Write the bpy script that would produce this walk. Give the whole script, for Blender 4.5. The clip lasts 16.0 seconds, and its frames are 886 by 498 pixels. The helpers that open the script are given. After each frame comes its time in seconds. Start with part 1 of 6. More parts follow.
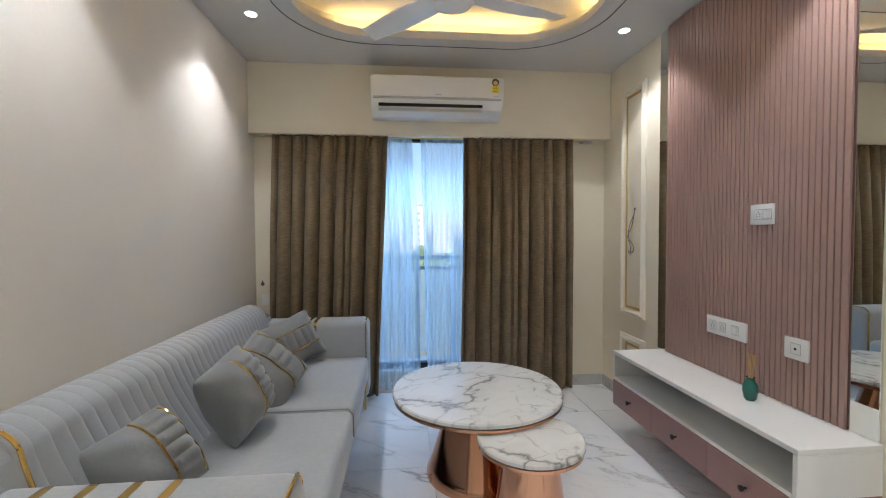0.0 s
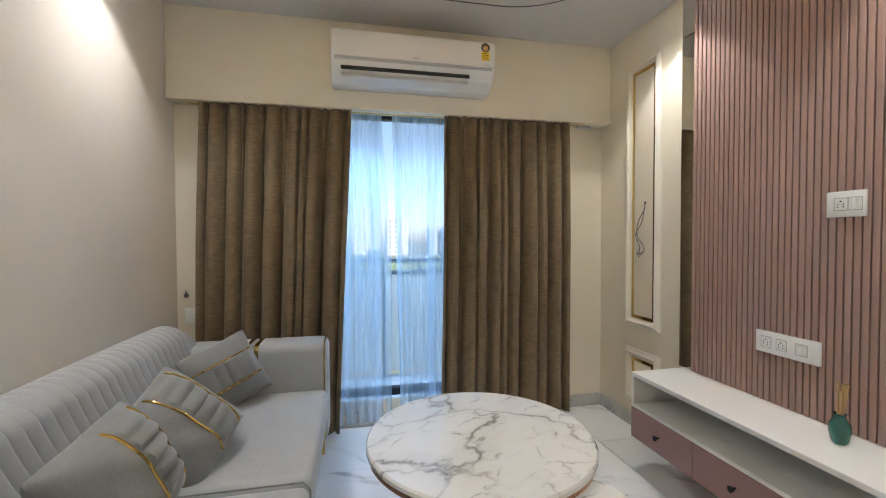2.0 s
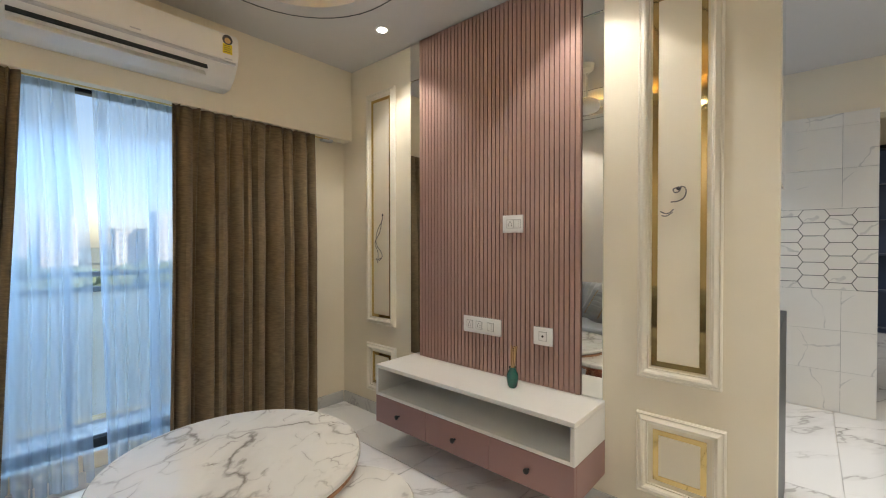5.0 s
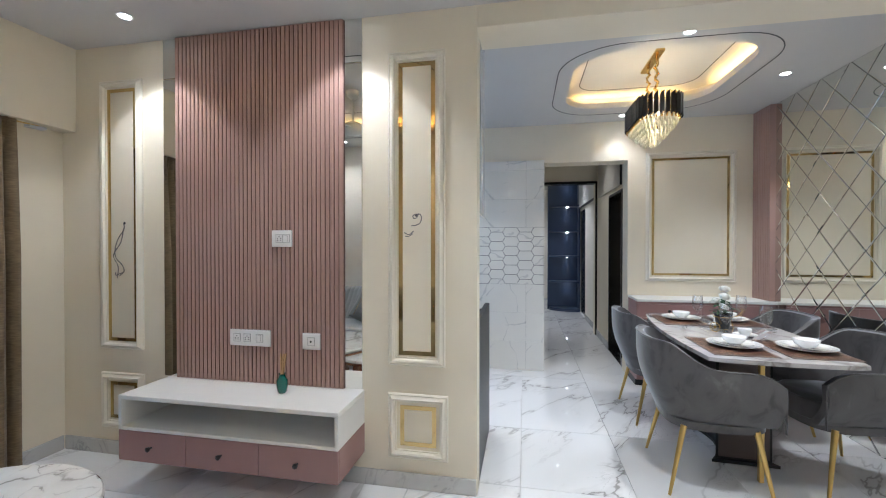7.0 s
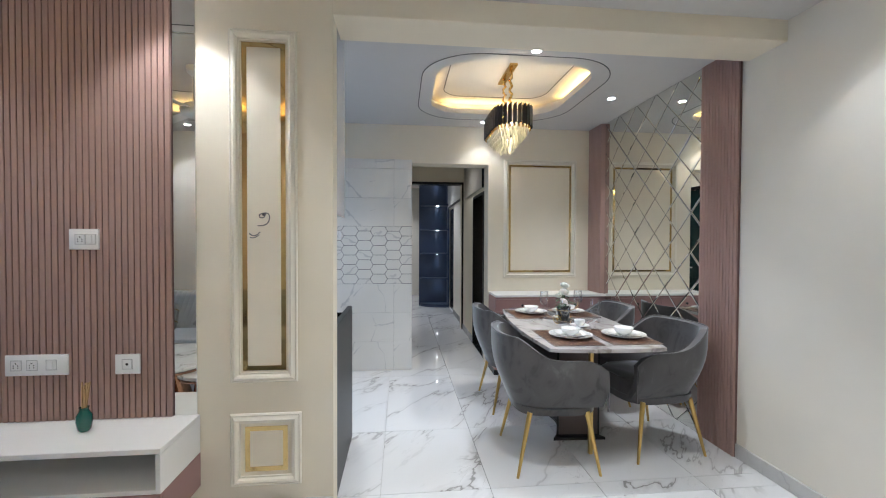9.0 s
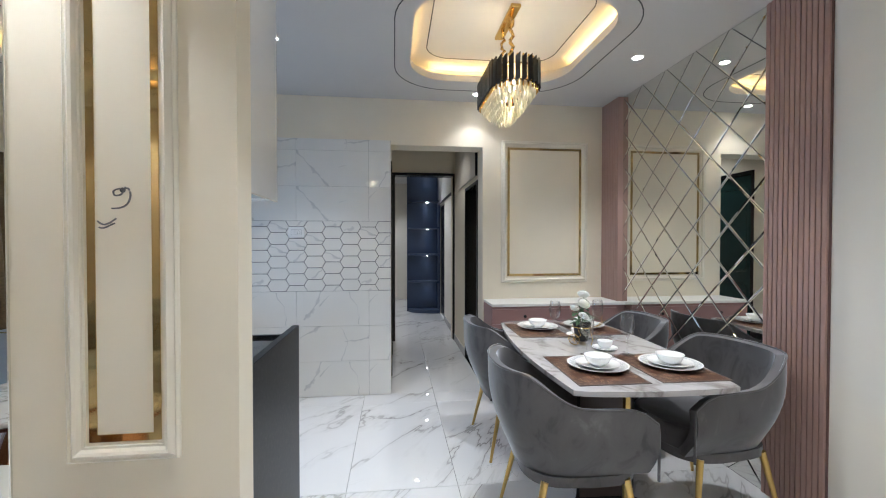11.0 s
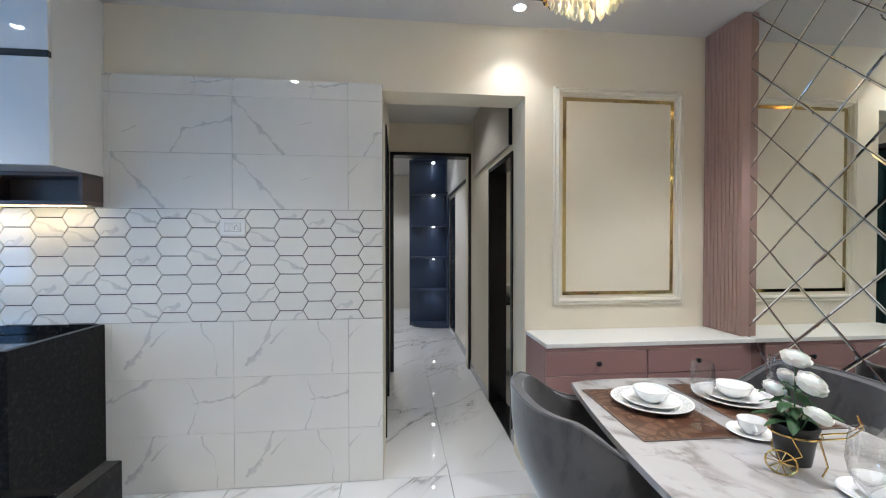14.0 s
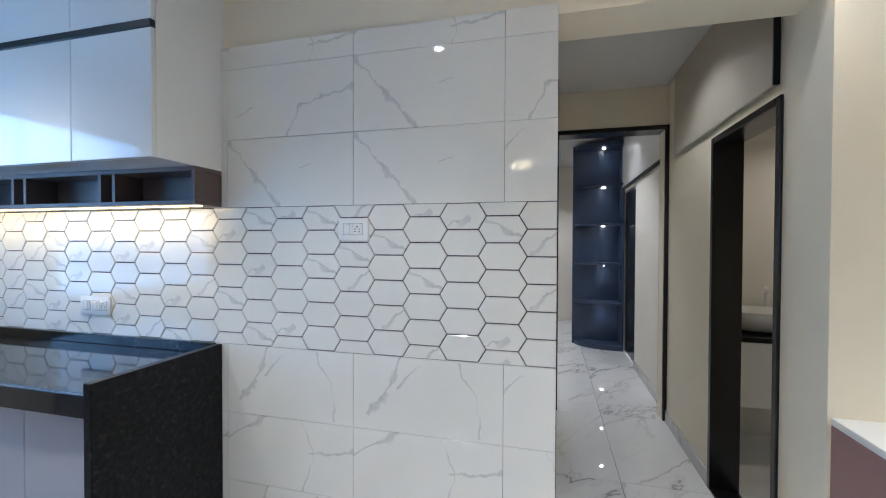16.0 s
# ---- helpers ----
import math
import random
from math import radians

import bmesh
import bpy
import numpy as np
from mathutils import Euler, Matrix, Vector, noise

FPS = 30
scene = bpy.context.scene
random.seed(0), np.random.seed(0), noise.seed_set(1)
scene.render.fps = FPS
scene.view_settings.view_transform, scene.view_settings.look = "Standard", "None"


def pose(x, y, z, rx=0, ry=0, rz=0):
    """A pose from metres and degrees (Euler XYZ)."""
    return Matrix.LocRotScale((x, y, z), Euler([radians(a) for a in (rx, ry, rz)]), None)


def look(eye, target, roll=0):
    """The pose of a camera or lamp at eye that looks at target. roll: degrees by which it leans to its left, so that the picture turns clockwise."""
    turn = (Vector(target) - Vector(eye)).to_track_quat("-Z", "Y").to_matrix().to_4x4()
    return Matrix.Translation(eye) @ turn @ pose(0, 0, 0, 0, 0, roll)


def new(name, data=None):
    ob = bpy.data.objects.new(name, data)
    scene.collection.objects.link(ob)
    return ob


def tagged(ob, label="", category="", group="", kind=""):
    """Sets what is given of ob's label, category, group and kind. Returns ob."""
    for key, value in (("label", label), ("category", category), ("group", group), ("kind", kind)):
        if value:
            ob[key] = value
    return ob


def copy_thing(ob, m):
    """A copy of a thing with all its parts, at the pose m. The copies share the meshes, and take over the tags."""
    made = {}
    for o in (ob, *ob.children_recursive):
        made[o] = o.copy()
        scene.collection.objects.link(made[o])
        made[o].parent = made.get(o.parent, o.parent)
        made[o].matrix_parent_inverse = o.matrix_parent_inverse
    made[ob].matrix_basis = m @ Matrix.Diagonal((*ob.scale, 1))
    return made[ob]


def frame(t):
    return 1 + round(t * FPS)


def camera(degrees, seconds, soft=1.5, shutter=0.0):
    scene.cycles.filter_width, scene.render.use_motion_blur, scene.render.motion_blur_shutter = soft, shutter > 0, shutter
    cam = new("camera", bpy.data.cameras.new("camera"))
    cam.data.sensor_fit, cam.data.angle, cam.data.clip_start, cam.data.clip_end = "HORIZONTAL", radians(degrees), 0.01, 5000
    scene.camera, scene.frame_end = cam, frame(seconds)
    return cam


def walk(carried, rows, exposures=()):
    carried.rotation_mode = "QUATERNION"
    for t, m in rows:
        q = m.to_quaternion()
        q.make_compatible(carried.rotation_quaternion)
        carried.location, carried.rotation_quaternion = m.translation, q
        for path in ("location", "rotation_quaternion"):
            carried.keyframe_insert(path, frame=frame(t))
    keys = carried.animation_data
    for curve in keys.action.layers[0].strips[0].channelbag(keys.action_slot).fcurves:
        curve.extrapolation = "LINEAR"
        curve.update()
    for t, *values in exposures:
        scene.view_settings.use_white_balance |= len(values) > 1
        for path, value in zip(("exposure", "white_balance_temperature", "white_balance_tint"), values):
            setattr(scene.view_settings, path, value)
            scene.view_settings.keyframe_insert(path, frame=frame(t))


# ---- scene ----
cam = camera(94.0, 16.0, 1.1)
PATH = [
    (0, (0.63, 1.1, 1.267), (0.821, 3.09, 1.205), -0.3),
    (0.5, (0.592, 1.255, 1.257), (0.791, 3.245, 1.199), -0.3),
    (1, (0.569, 1.416, 1.246), (0.795, 3.403, 1.187), -0.3),
    (1.5, (0.553, 1.575, 1.241), (0.845, 3.553, 1.187), -0.2),
    (2, (0.538, 1.692, 1.239), (0.949, 3.649, 1.189), -0.2),
    (2.5, (0.493, 1.79, 1.234), (1.066, 3.705, 1.187), -0.2),
    (3, (0.455, 1.855, 1.237), (1.222, 3.701, 1.186), -0.1),
    (5.5, (0.341, 1.622, 1.269), (1.991, 2.752, 1.244), -0.0),
    (6, (0.292, 1.585, 1.288), (2.076, 2.489, 1.261), 0.1),
    (6.5, (0.227, 1.545, 1.302), (2.119, 2.194, 1.283), 0.0),
    (7, (0.154, 1.513, 1.323), (2.117, 1.898, 1.304), -0.0),
    (7.5, (0.095, 1.497, 1.349), (2.089, 1.641, 1.322), 0.1),
    (8, (0.08, 1.477, 1.365), (2.079, 1.443, 1.334), 0.1),
    (8.5, (0.13, 1.474, 1.37), (2.124, 1.323, 1.335), 0.2),
    (9, (0.235, 1.425, 1.356), (2.224, 1.22, 1.319), 0.2),
    (11.5, (1.181, 1.246, 1.324), (3.167, 1.012, 1.292), -0.0),
    (12, (1.393, 1.225, 1.321), (3.379, 0.995, 1.281), -0.0),
    (12.5, (1.624, 1.224, 1.322), (3.61, 0.991, 1.279), 0.0),
    (13, (1.847, 1.196, 1.322), (3.833, 0.964, 1.283), 0.0),
    (13.5, (2.061, 1.189, 1.33), (4.048, 0.96, 1.292), -0.0),
    (14, (2.27, 1.221, 1.331), (4.258, 1.004, 1.301), -0.0),
    (14.5, (2.476, 1.239, 1.333), (4.468, 1.06, 1.305), -0.0),
    (15, (2.691, 1.228, 1.354), (4.69, 1.159, 1.329), -0.0),
    (15.5, (2.884, 1.253, 1.338), (4.877, 1.414, 1.32), 0.1),
    (16, (3.065, 1.329, 1.361), (5.001, 1.831, 1.33), 0.2),
]
EXPO = [(0.0, 0.48, 5950, 10), (1.5, 0.58, 6150, 10), (3.0, 0.70, 6700, 10), (5.5, 0.46, 6900, 10), (6.2, 0.48, 6800, 10), (6.6, 0.56, 6250, 10), (7.0, 0.60, 5700, 10), (8.0, 0.55, 5700, 10), (9.0, 0.52, 5800, 10), (11.5, 0.60, 5850, 10), (14.5, 0.74, 5950, 10), (16.0, 0.82, 5900, 10)]
walk(cam, [(t, look(eye, target, roll)) for t, eye, target, roll in PATH], EXPO)

# ---- world, sun, large lights ----
world = bpy.data.worlds.new("world")
scene.world = world
world.use_nodes = True
wn = world.node_tree
sky = wn.nodes.new("ShaderNodeTexSky")
sky.sky_type, sky.sun_disc = "NISHITA", False
sky.sun_elevation, sky.sun_rotation = radians(55), radians(150)
wn.links.new(sky.outputs["Color"], wn.nodes["Background"].inputs["Color"])
wn.nodes["Background"].inputs["Strength"].default_value = 0.15
sun = new("sun", bpy.data.lights.new("sun", "SUN"))
sun.data.energy, sun.data.angle, sun.data.color = 4.5, radians(0.5), (1.0, 0.95, 0.88)
sun.matrix_world = pose(0, 0, 12, 52, 0, 30)

CEIL = 2.575
# Entries 4, 5 and 7 are unseen downlights, added to brighten the room.
LIVING_CANS = [(-0.247, 3.655), (2.045, 3.655), (-0.247, 2.42), (2.045, 2.42), (-0.1, 0.9), (1.9, 0.95), (1.75, -0.3), (0.3, -0.3)]
DINING_CANS = [(2.815, 0.563), (3.60, -0.355), (4.41, 0.58)]
KITCHEN_CANS = [(3.61, 2.01), (3.61, 3.39)]
COVE_WATTS = 1.9


def spot(name, place, target, watts, degrees, colour, blend=0.35, radius=0.03):
    ob = new(name, bpy.data.lights.new(name, "SPOT"))
    ob.data.energy, ob.data.color = watts, colour
    ob.data.spot_size, ob.data.spot_blend, ob.data.shadow_soft_size = radians(degrees), blend, radius
    ob.matrix_world = look(place, target)
    return ob


def area(name, m, sx, sy, watts, colour):
    ob = new(name, bpy.data.lights.new(name, "AREA"))
    ob.data.shape, ob.data.size, ob.data.size_y = "RECTANGLE", sx, sy
    ob.data.energy, ob.data.color = watts, colour
    ob.matrix_world = m
    return ob


COOL, WARM, COVE = (1.0, 0.985, 0.965), (1.0, 0.74, 0.42), (1.0, 0.62, 0.20)
for cans, beam, spill in ((LIVING_CANS[:4], 10.0, 19.0), (LIVING_CANS[4:6], 12.0, 36.0), (LIVING_CANS[6:], 4.0, 17.0), (DINING_CANS[:2], 9.0, 46.0), (DINING_CANS[2:], 2.4, 8.0), (KITCHEN_CANS, 8.0, 31.0)):
    for cx, cy in cans:
        spot("downlight_beam", (cx, cy, CEIL - 0.012), (cx, cy + 0.0001, 0), beam, 90, COOL, 0.16, 0.02)
        spot("downlight_spill", (cx, cy, CEIL - 0.014), (cx, cy + 0.0001, 0), spill, 110, COOL, 1.0, 0.03)
# passage, far room and bathroom lamps; passage and x=9.6 ones added without a fixture
spot("downlight_lamp", (5.6, 0.9, 2.55), (5.6, 0.9001, 0), 11, 130, COOL, 0.6)
for cx, cy, w in [(7.6, 1.35, 30), (9.6, 1.3, 30), (7.9, 0.9, 9)]:
    spot("downlight_lamp", (cx, cy, 2.68), (cx, cy + 0.0001, 0), w, 120, (0.95, 0.95, 1.0), 0.6)
spot("bathroom_lamp", (5.9, -0.55, 2.3), (5.95, -0.4, 0), 8, 140, (1.0, 0.88, 0.74), 0.7)
# area lamps standing in for daylight; the first is added unseen above the window
area("window_light", look((0.8, 4.80, 2.42), (0.8, 4.30, 0.9)), 1.6, 0.22, 48, (0.34, 0.62, 1.0))
area("kitchen_window_light", pose(3.55, 4.42, 1.55, 90, 0, 180), 1.2, 1.1, 9.0, (0.20, 0.50, 1.0))


# ---- materials ----
def material(name, base, rough=0.5, metal=0.0, **extra):
    m = bpy.data.materials.new(name)
    m.use_nodes = True
    b = m.node_tree.nodes["Principled BSDF"]
    b.inputs["Base Color"].default_value = (*base, 1)
    b.inputs["Roughness"].default_value = rough
    b.inputs["Metallic"].default_value = metal
    for key, value in extra.items():
        b.inputs[key.replace("_", " ")].default_value = value
    return m


def nodes_of(m):
    t = m.node_tree
    return t, t.nodes["Principled BSDF"]


def coords(m, scale=(1, 1, 1), rot=(0, 0, 0), generated=False):
    """World-sized object coordinates, turned and stretched."""
    t = m.node_tree
    c = t.nodes.new("ShaderNodeTexCoord")
    mp = t.nodes.new("ShaderNodeMapping")
    mp.vector_type = "TEXTURE"
    mp.inputs["Scale"].default_value = [1 / s for s in scale]
    mp.inputs["Rotation"].default_value = [radians(a) for a in rot]
    t.links.new(c.outputs["Generated" if generated else "Object"], mp.inputs["Vector"])
    return mp.outputs["Vector"]


def noise_node(m, vec, scale, detail=4.0, rough=0.55, distort=0.0):
    n = m.node_tree.nodes.new("ShaderNodeTexNoise")
    n.inputs["Scale"].default_value, n.inputs["Detail"].default_value = scale, detail
    n.inputs["Roughness"].default_value, n.inputs["Distortion"].default_value = rough, distort
    if vec is not None:
        m.node_tree.links.new(vec, n.inputs["Vector"])
    return n.outputs["Fac"]


def ramp(m, fac, stops):
    r = m.node_tree.nodes.new("ShaderNodeValToRGB")
    els = r.color_ramp.elements
    while len(els) < len(stops):
        els.new(0.5)
    for e, (p, c) in zip(els, stops):
        e.position = p
        e.color = (*c, 1) if len(c) == 3 else c
    m.node_tree.links.new(fac, r.inputs["Fac"])
    return r.outputs["Color"]


def maths(m, op, a, b=None):
    n = m.node_tree.nodes.new("ShaderNodeMath")
    n.operation = op
    for k, v in enumerate((a, b)):
        if v is None:
            continue
        if isinstance(v, (int, float)):
            n.inputs[k].default_value = v
        else:
            m.node_tree.links.new(v, n.inputs[k])
    return n.outputs[0]


def mixed(m, fac, a, b, blend="MIX"):
    n = m.node_tree.nodes.new("ShaderNodeMix")
    n.data_type, n.blend_type = "RGBA", blend
    for k, v in ((0, fac), (6, a), (7, b)):
        if isinstance(v, (int, float)):
            n.inputs[k].default_value = v
        elif isinstance(v, tuple):
            n.inputs[k].default_value = (*v, 1)
        else:
            m.node_tree.links.new(v, n.inputs[k])
    return n.outputs[2]


def bump(m, height, strength, distance=0.002):
    t, b = nodes_of(m)
    n = t.nodes.new("ShaderNodeBump")
    n.inputs["Strength"].default_value, n.inputs["Distance"].default_value = strength, distance
    t.links.new(height, n.inputs["Height"])
    t.links.new(n.outputs["Normal"], b.inputs["Normal"])


def colour_in(m, col):
    t, b = nodes_of(m)
    t.links.new(col, b.inputs["Base Color"])


def rough_in(m, fac):
    t, b = nodes_of(m)
    t.links.new(fac, b.inputs["Roughness"])


def paint(name, base, rough=0.55, vary=0.05):
    m = material(name, base, rough)
    v = coords(m)
    n = noise_node(m, v, 1.6, 3)
    dark = tuple(c * (1 - vary) for c in base)
    light = tuple(min(1, c * (1 + vary * 0.5)) for c in base)
    colour_in(m, ramp(m, n, [(0.3, dark), (0.7, light)]))
    bump(m, noise_node(m, v, 180, 3), 0.12, 0.001)
    return m


def random_shift(m, vec, amount):
    """Moves a texture by the object's own random number."""
    t = m.node_tree
    info = t.nodes.new("ShaderNodeObjectInfo")
    comb = t.nodes.new("ShaderNodeCombineXYZ")
    t.links.new(maths(m, "MULTIPLY", info.outputs["Random"], amount), comb.inputs[0])
    t.links.new(maths(m, "MULTIPLY", info.outputs["Random"], amount * 1.7), comb.inputs[1])
    t.links.new(maths(m, "MULTIPLY", info.outputs["Random"], amount * 0.6), comb.inputs[2])
    add = t.nodes.new("ShaderNodeVectorMath")
    t.links.new(vec, add.inputs[0])
    t.links.new(comb.outputs[0], add.inputs[1])
    return add.outputs[0]


def marble(name, base, vein, rough, scale=1.0, rot=(0, 0, 35), stretch=(1.0, 2.2, 1.6), width=0.022, shift=9.0, cloud=0.06, strength=1.0, fine=1.0, detail=5.0):
    """White marble: thin dark veins along one direction, finer ones across, pale clouds."""
    m = material(name, base, rough)
    v = coords(m, tuple(s * scale for s in stretch), rot)
    if shift:
        v = random_shift(m, v, shift)
    n1 = noise_node(m, v, 1.0, detail, 0.62 if detail > 4 else 0.5, 0.6 if detail > 4 else 0.25)
    d1 = maths(m, "ABSOLUTE", maths(m, "SUBTRACT", n1, 0.5))
    l1 = ramp(m, d1, [(0.0, (1, 1, 1)), (width * 0.45, (0.8, 0.8, 0.8)), (width, (0, 0, 0))])
    mask = ramp(m, noise_node(m, v, 0.9, 2), [(0.44, (0, 0, 0)), (0.62, (1, 1, 1))])
    n2 = noise_node(m, v, 2.6, 6, 0.6, 0.8)
    d2 = maths(m, "ABSOLUTE", maths(m, "SUBTRACT", n2, 0.52))
    l2 = ramp(m, d2, [(0.0, (0.45, 0.45, 0.45)), (width * 0.5, (0, 0, 0))])
    mask2 = ramp(m, noise_node(m, v, 1.3, 2), [(0.5, (0, 0, 0)), (0.68, (1, 1, 1))])
    lines = maths(m, "MAXIMUM", maths(m, "MULTIPLY", l1, mask), maths(m, "MULTIPLY", maths(m, "MULTIPLY", l2, mask2), fine))
    halo = ramp(m, d1, [(0.0, (0.30, 0.30, 0.30)), (width * 4, (0, 0, 0))])
    lines = maths(m, "MAXIMUM", lines, maths(m, "MULTIPLY", halo, mask))
    clouds = ramp(m, noise_node(m, v, 0.7, 4), [(0.3, tuple(c * (1 - cloud) for c in base)), (0.7, base)])
    colour_in(m, mixed(m, maths(m, "MULTIPLY", lines, strength), clouds, vein))
    rough_in(m, maths(m, "ADD", maths(m, "MULTIPLY", noise_node(m, v, 6, 3), 0.03), rough - 0.015))
    return m


M = {}
M["cream"] = paint("cream_paint", (0.80, 0.73, 0.585))
M["white_wall"] = paint("white_paint", (0.79, 0.75, 0.66))
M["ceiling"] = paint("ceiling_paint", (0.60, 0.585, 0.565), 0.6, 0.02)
M["floor"] = marble("floor_marble", (0.81, 0.81, 0.80), (0.25, 0.24, 0.225), 0.022, 0.75, (0, 0, -38), (0.8, 2.4, 1.0), 0.0125, 9.0, 0.04, 0.85)
M["grout"] = paint("grout", (0.62, 0.61, 0.59), 0.8)


def tile_marble(name, branches):
    """Pale glazed tile printed with grey veins; branches: (start, end, breadth) in metres across the tile's face."""
    m = material(name, (0.80, 0.79, 0.745), 0.035)
    t = m.node_tree
    c = t.nodes.new("ShaderNodeTexCoord")
    wob = t.nodes.new("ShaderNodeTexNoise")
    wob.inputs["Scale"].default_value, wob.inputs["Detail"].default_value = 16.0, 4.0
    t.links.new(c.outputs["Object"], wob.inputs["Vector"])

    def vec(op, a, b=None, scale=None, out=0):
        n = t.nodes.new("ShaderNodeVectorMath")
        n.operation = op
        for k, v in enumerate((a, b)):
            if isinstance(v, tuple):
                n.inputs[k].default_value = v
            elif v is not None:
                t.links.new(v, n.inputs[k])
        if scale is not None:
            t.links.new(scale, n.inputs["Scale"])
        return n.outputs[out]

    shift = vec("MULTIPLY", vec("SUBTRACT", wob.outputs["Color"], (0.5, 0.5, 0.5)), (0.0, 0.055, 0.055))
    p = vec("MULTIPLY", vec("ADD", c.outputs["Object"], shift), (0.0, 1.0, 1.0))
    swell = ramp(m, noise_node(m, c.outputs["Object"], 11.0, 3, 0.6), [(0.36, (0.12, 0.12, 0.12)), (0.52, (0.40, 0.40, 0.40)), (0.66, (1.0, 1.0, 1.0))])
    veins = None
    for (u0, z0), (u1, z1), breadth in branches:
        start, along = (0.0, -u0, z0), (0.0, u0 - u1, z1 - z0)
        off = vec("SUBTRACT", p, start)
        h = maths(m, "DIVIDE", vec("DOT_PRODUCT", off, along, out=1), along[1] ** 2 + along[2] ** 2)
        h = maths(m, "MAXIMUM", maths(m, "MINIMUM", h, 1.0), 0.0)
        near = vec("LENGTH", vec("SUBTRACT", off, vec("SCALE", along, scale=h)), out=1)
        line = ramp(m, maths(m, "DIVIDE", near, maths(m, "MULTIPLY", swell, breadth * 1.5)), [(0.35, (1, 1, 1)), (1.0, (0, 0, 0))])
        veins = line if veins is None else maths(m, "MAXIMUM", veins, line)
    base = ramp(m, noise_node(m, random_shift(m, c.outputs["Object"], 7.0), 2.2, 3), [(0.3, (0.785, 0.77, 0.72)), (0.65, (0.82, 0.805, 0.755))])
    tone = ramp(m, noise_node(m, c.outputs["Object"], 24.0, 4), [(0.35, (0.42, 0.42, 0.41)), (0.7, (0.60, 0.595, 0.58))])
    colour_in(m, mixed(m, maths(m, "MULTIPLY", veins, 0.62), base, tone))
    return m


VEINS = {
    "falling": [((-0.30, 0.145), (-0.20, 0.03), 0.012), ((-0.20, 0.03), (-0.11, -0.06), 0.030), ((-0.11, -0.06), (-0.04, -0.15), 0.014), ((0.05, 0.01), (0.12, 0.025), 0.005)],
    "rising": [((0.30, 0.03), (0.17, 0.005), 0.014), ((0.17, 0.005), (0.05, -0.04), 0.018), ((0.05, -0.04), (0.0, -0.15), 0.012), ((-0.25, -0.05), (-0.18, -0.02), 0.005)],
    "forked": [((0.06, 0.15), (0.13, 0.02), 0.007), ((0.10, 0.01), (0.30, 0.045), 0.011), ((0.12, 0.01), (0.07, -0.15), 0.009), ((-0.30, 0.04), (-0.10, 0.15), 0.016)],
    "broken": [((-0.10, 0.15), (-0.16, 0.0), 0.012), ((-0.16, 0.0), (-0.24, -0.08), 0.022), ((0.13, 0.14), (0.20, 0.03), 0.008), ((0.20, 0.03), (0.22, -0.14), 0.005), ((-0.02, 0.12), (-0.12, 0.02), 0.006)],
}
TILES = {key: tile_marble("wall_tile_marble_" + key, v) for key, v in VEINS.items()}
HEXES = [tile_marble("hexagon_tile_marble", v) for v in (
    [((0.06, 0.03), (0.09, 0.04), 0.003)],
    [((-0.09, 0.05), (0.09, -0.05), 0.012)],
    [((-0.09, -0.05), (0.02, -0.01), 0.014)],
    [((-0.02, -0.04), (0.06, 0.03), 0.007)],
)]
M["joint_dark"] = material("dark_joint", (0.05, 0.05, 0.055), 0.5)
M["skirting"] = marble("skirting_marble", (0.60, 0.60, 0.58), (0.4, 0.4, 0.4), 0.15, 2.0)
M["slat"] = paint("pink_laminate", (0.39, 0.252, 0.212), 0.42, 0.06)
# Shade between the slats is put into this darker pink.
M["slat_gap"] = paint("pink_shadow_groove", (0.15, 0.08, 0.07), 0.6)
M["pink"] = paint("pink_matt_laminate", (0.33, 0.19, 0.175), 0.4, 0.03)
M["white_lam"] = paint("white_laminate", (0.80, 0.79, 0.75), 0.32, 0.02)
M["white_gloss"] = material("white_gloss_acrylic", (0.82, 0.82, 0.80), 0.04, Coat_Weight=0.5)
M["mirror"] = material("mirror_silver", (0.79, 0.80, 0.765), 0.012, 1.0)
M["gold"] = material("polished_gold", (0.72, 0.48, 0.16), 0.12, 1.0)
M["gold_mirror"] = material("gold_mirror_strip", (0.62, 0.46, 0.20), 0.05, 1.0)
M["brass"] = material("brushed_brass", (0.62, 0.43, 0.15), 0.28, 1.0)
M["black"] = material("black_plastic", (0.012, 0.012, 0.012), 0.35)
M["black_frame"] = material("black_granite_frame", (0.010, 0.010, 0.011), 0.25)
M["alu"] = material("black_aluminium", (0.02, 0.022, 0.025), 0.4, 0.6)
M["plastic"] = material("white_plastic", (0.80, 0.80, 0.78), 0.28)
M["grey_plastic"] = material("pale_grey_plastic", (0.55, 0.56, 0.58), 0.35)
M["rail"] = material("slate_rail_paint", (0.10, 0.115, 0.13), 0.45)
M["frosted"] = material("frosted_glass", (0.84, 0.92, 1.0), 0.4, Transmission_Weight=0.8)
M["seam"] = material("grey_seam", (0.40, 0.40, 0.40), 0.6)
M["rose_gold"] = material("rose_gold_steel", (0.66, 0.36, 0.23), 0.09, 1.0)
M["brown_lam"] = paint("taupe_laminate", (0.115, 0.085, 0.075), 0.4)
M["beige_panel"] = paint("taupe_beige_panel", (0.47, 0.43, 0.36), 0.5)
M["navy"] = paint("navy_laminate", (0.035, 0.055, 0.105), 0.35)
M["porcelain"] = material("porcelain", (0.85, 0.85, 0.83), 0.07, Coat_Weight=0.6)
M["teal"] = material("teal_glaze", (0.008, 0.115, 0.085), 0.12, Coat_Weight=0.6)
M["reed"] = paint("rattan_reed", (0.55, 0.36, 0.17), 0.7, 0.2)
M["wire"] = material("grey_cable", (0.12, 0.11, 0.11), 0.5)
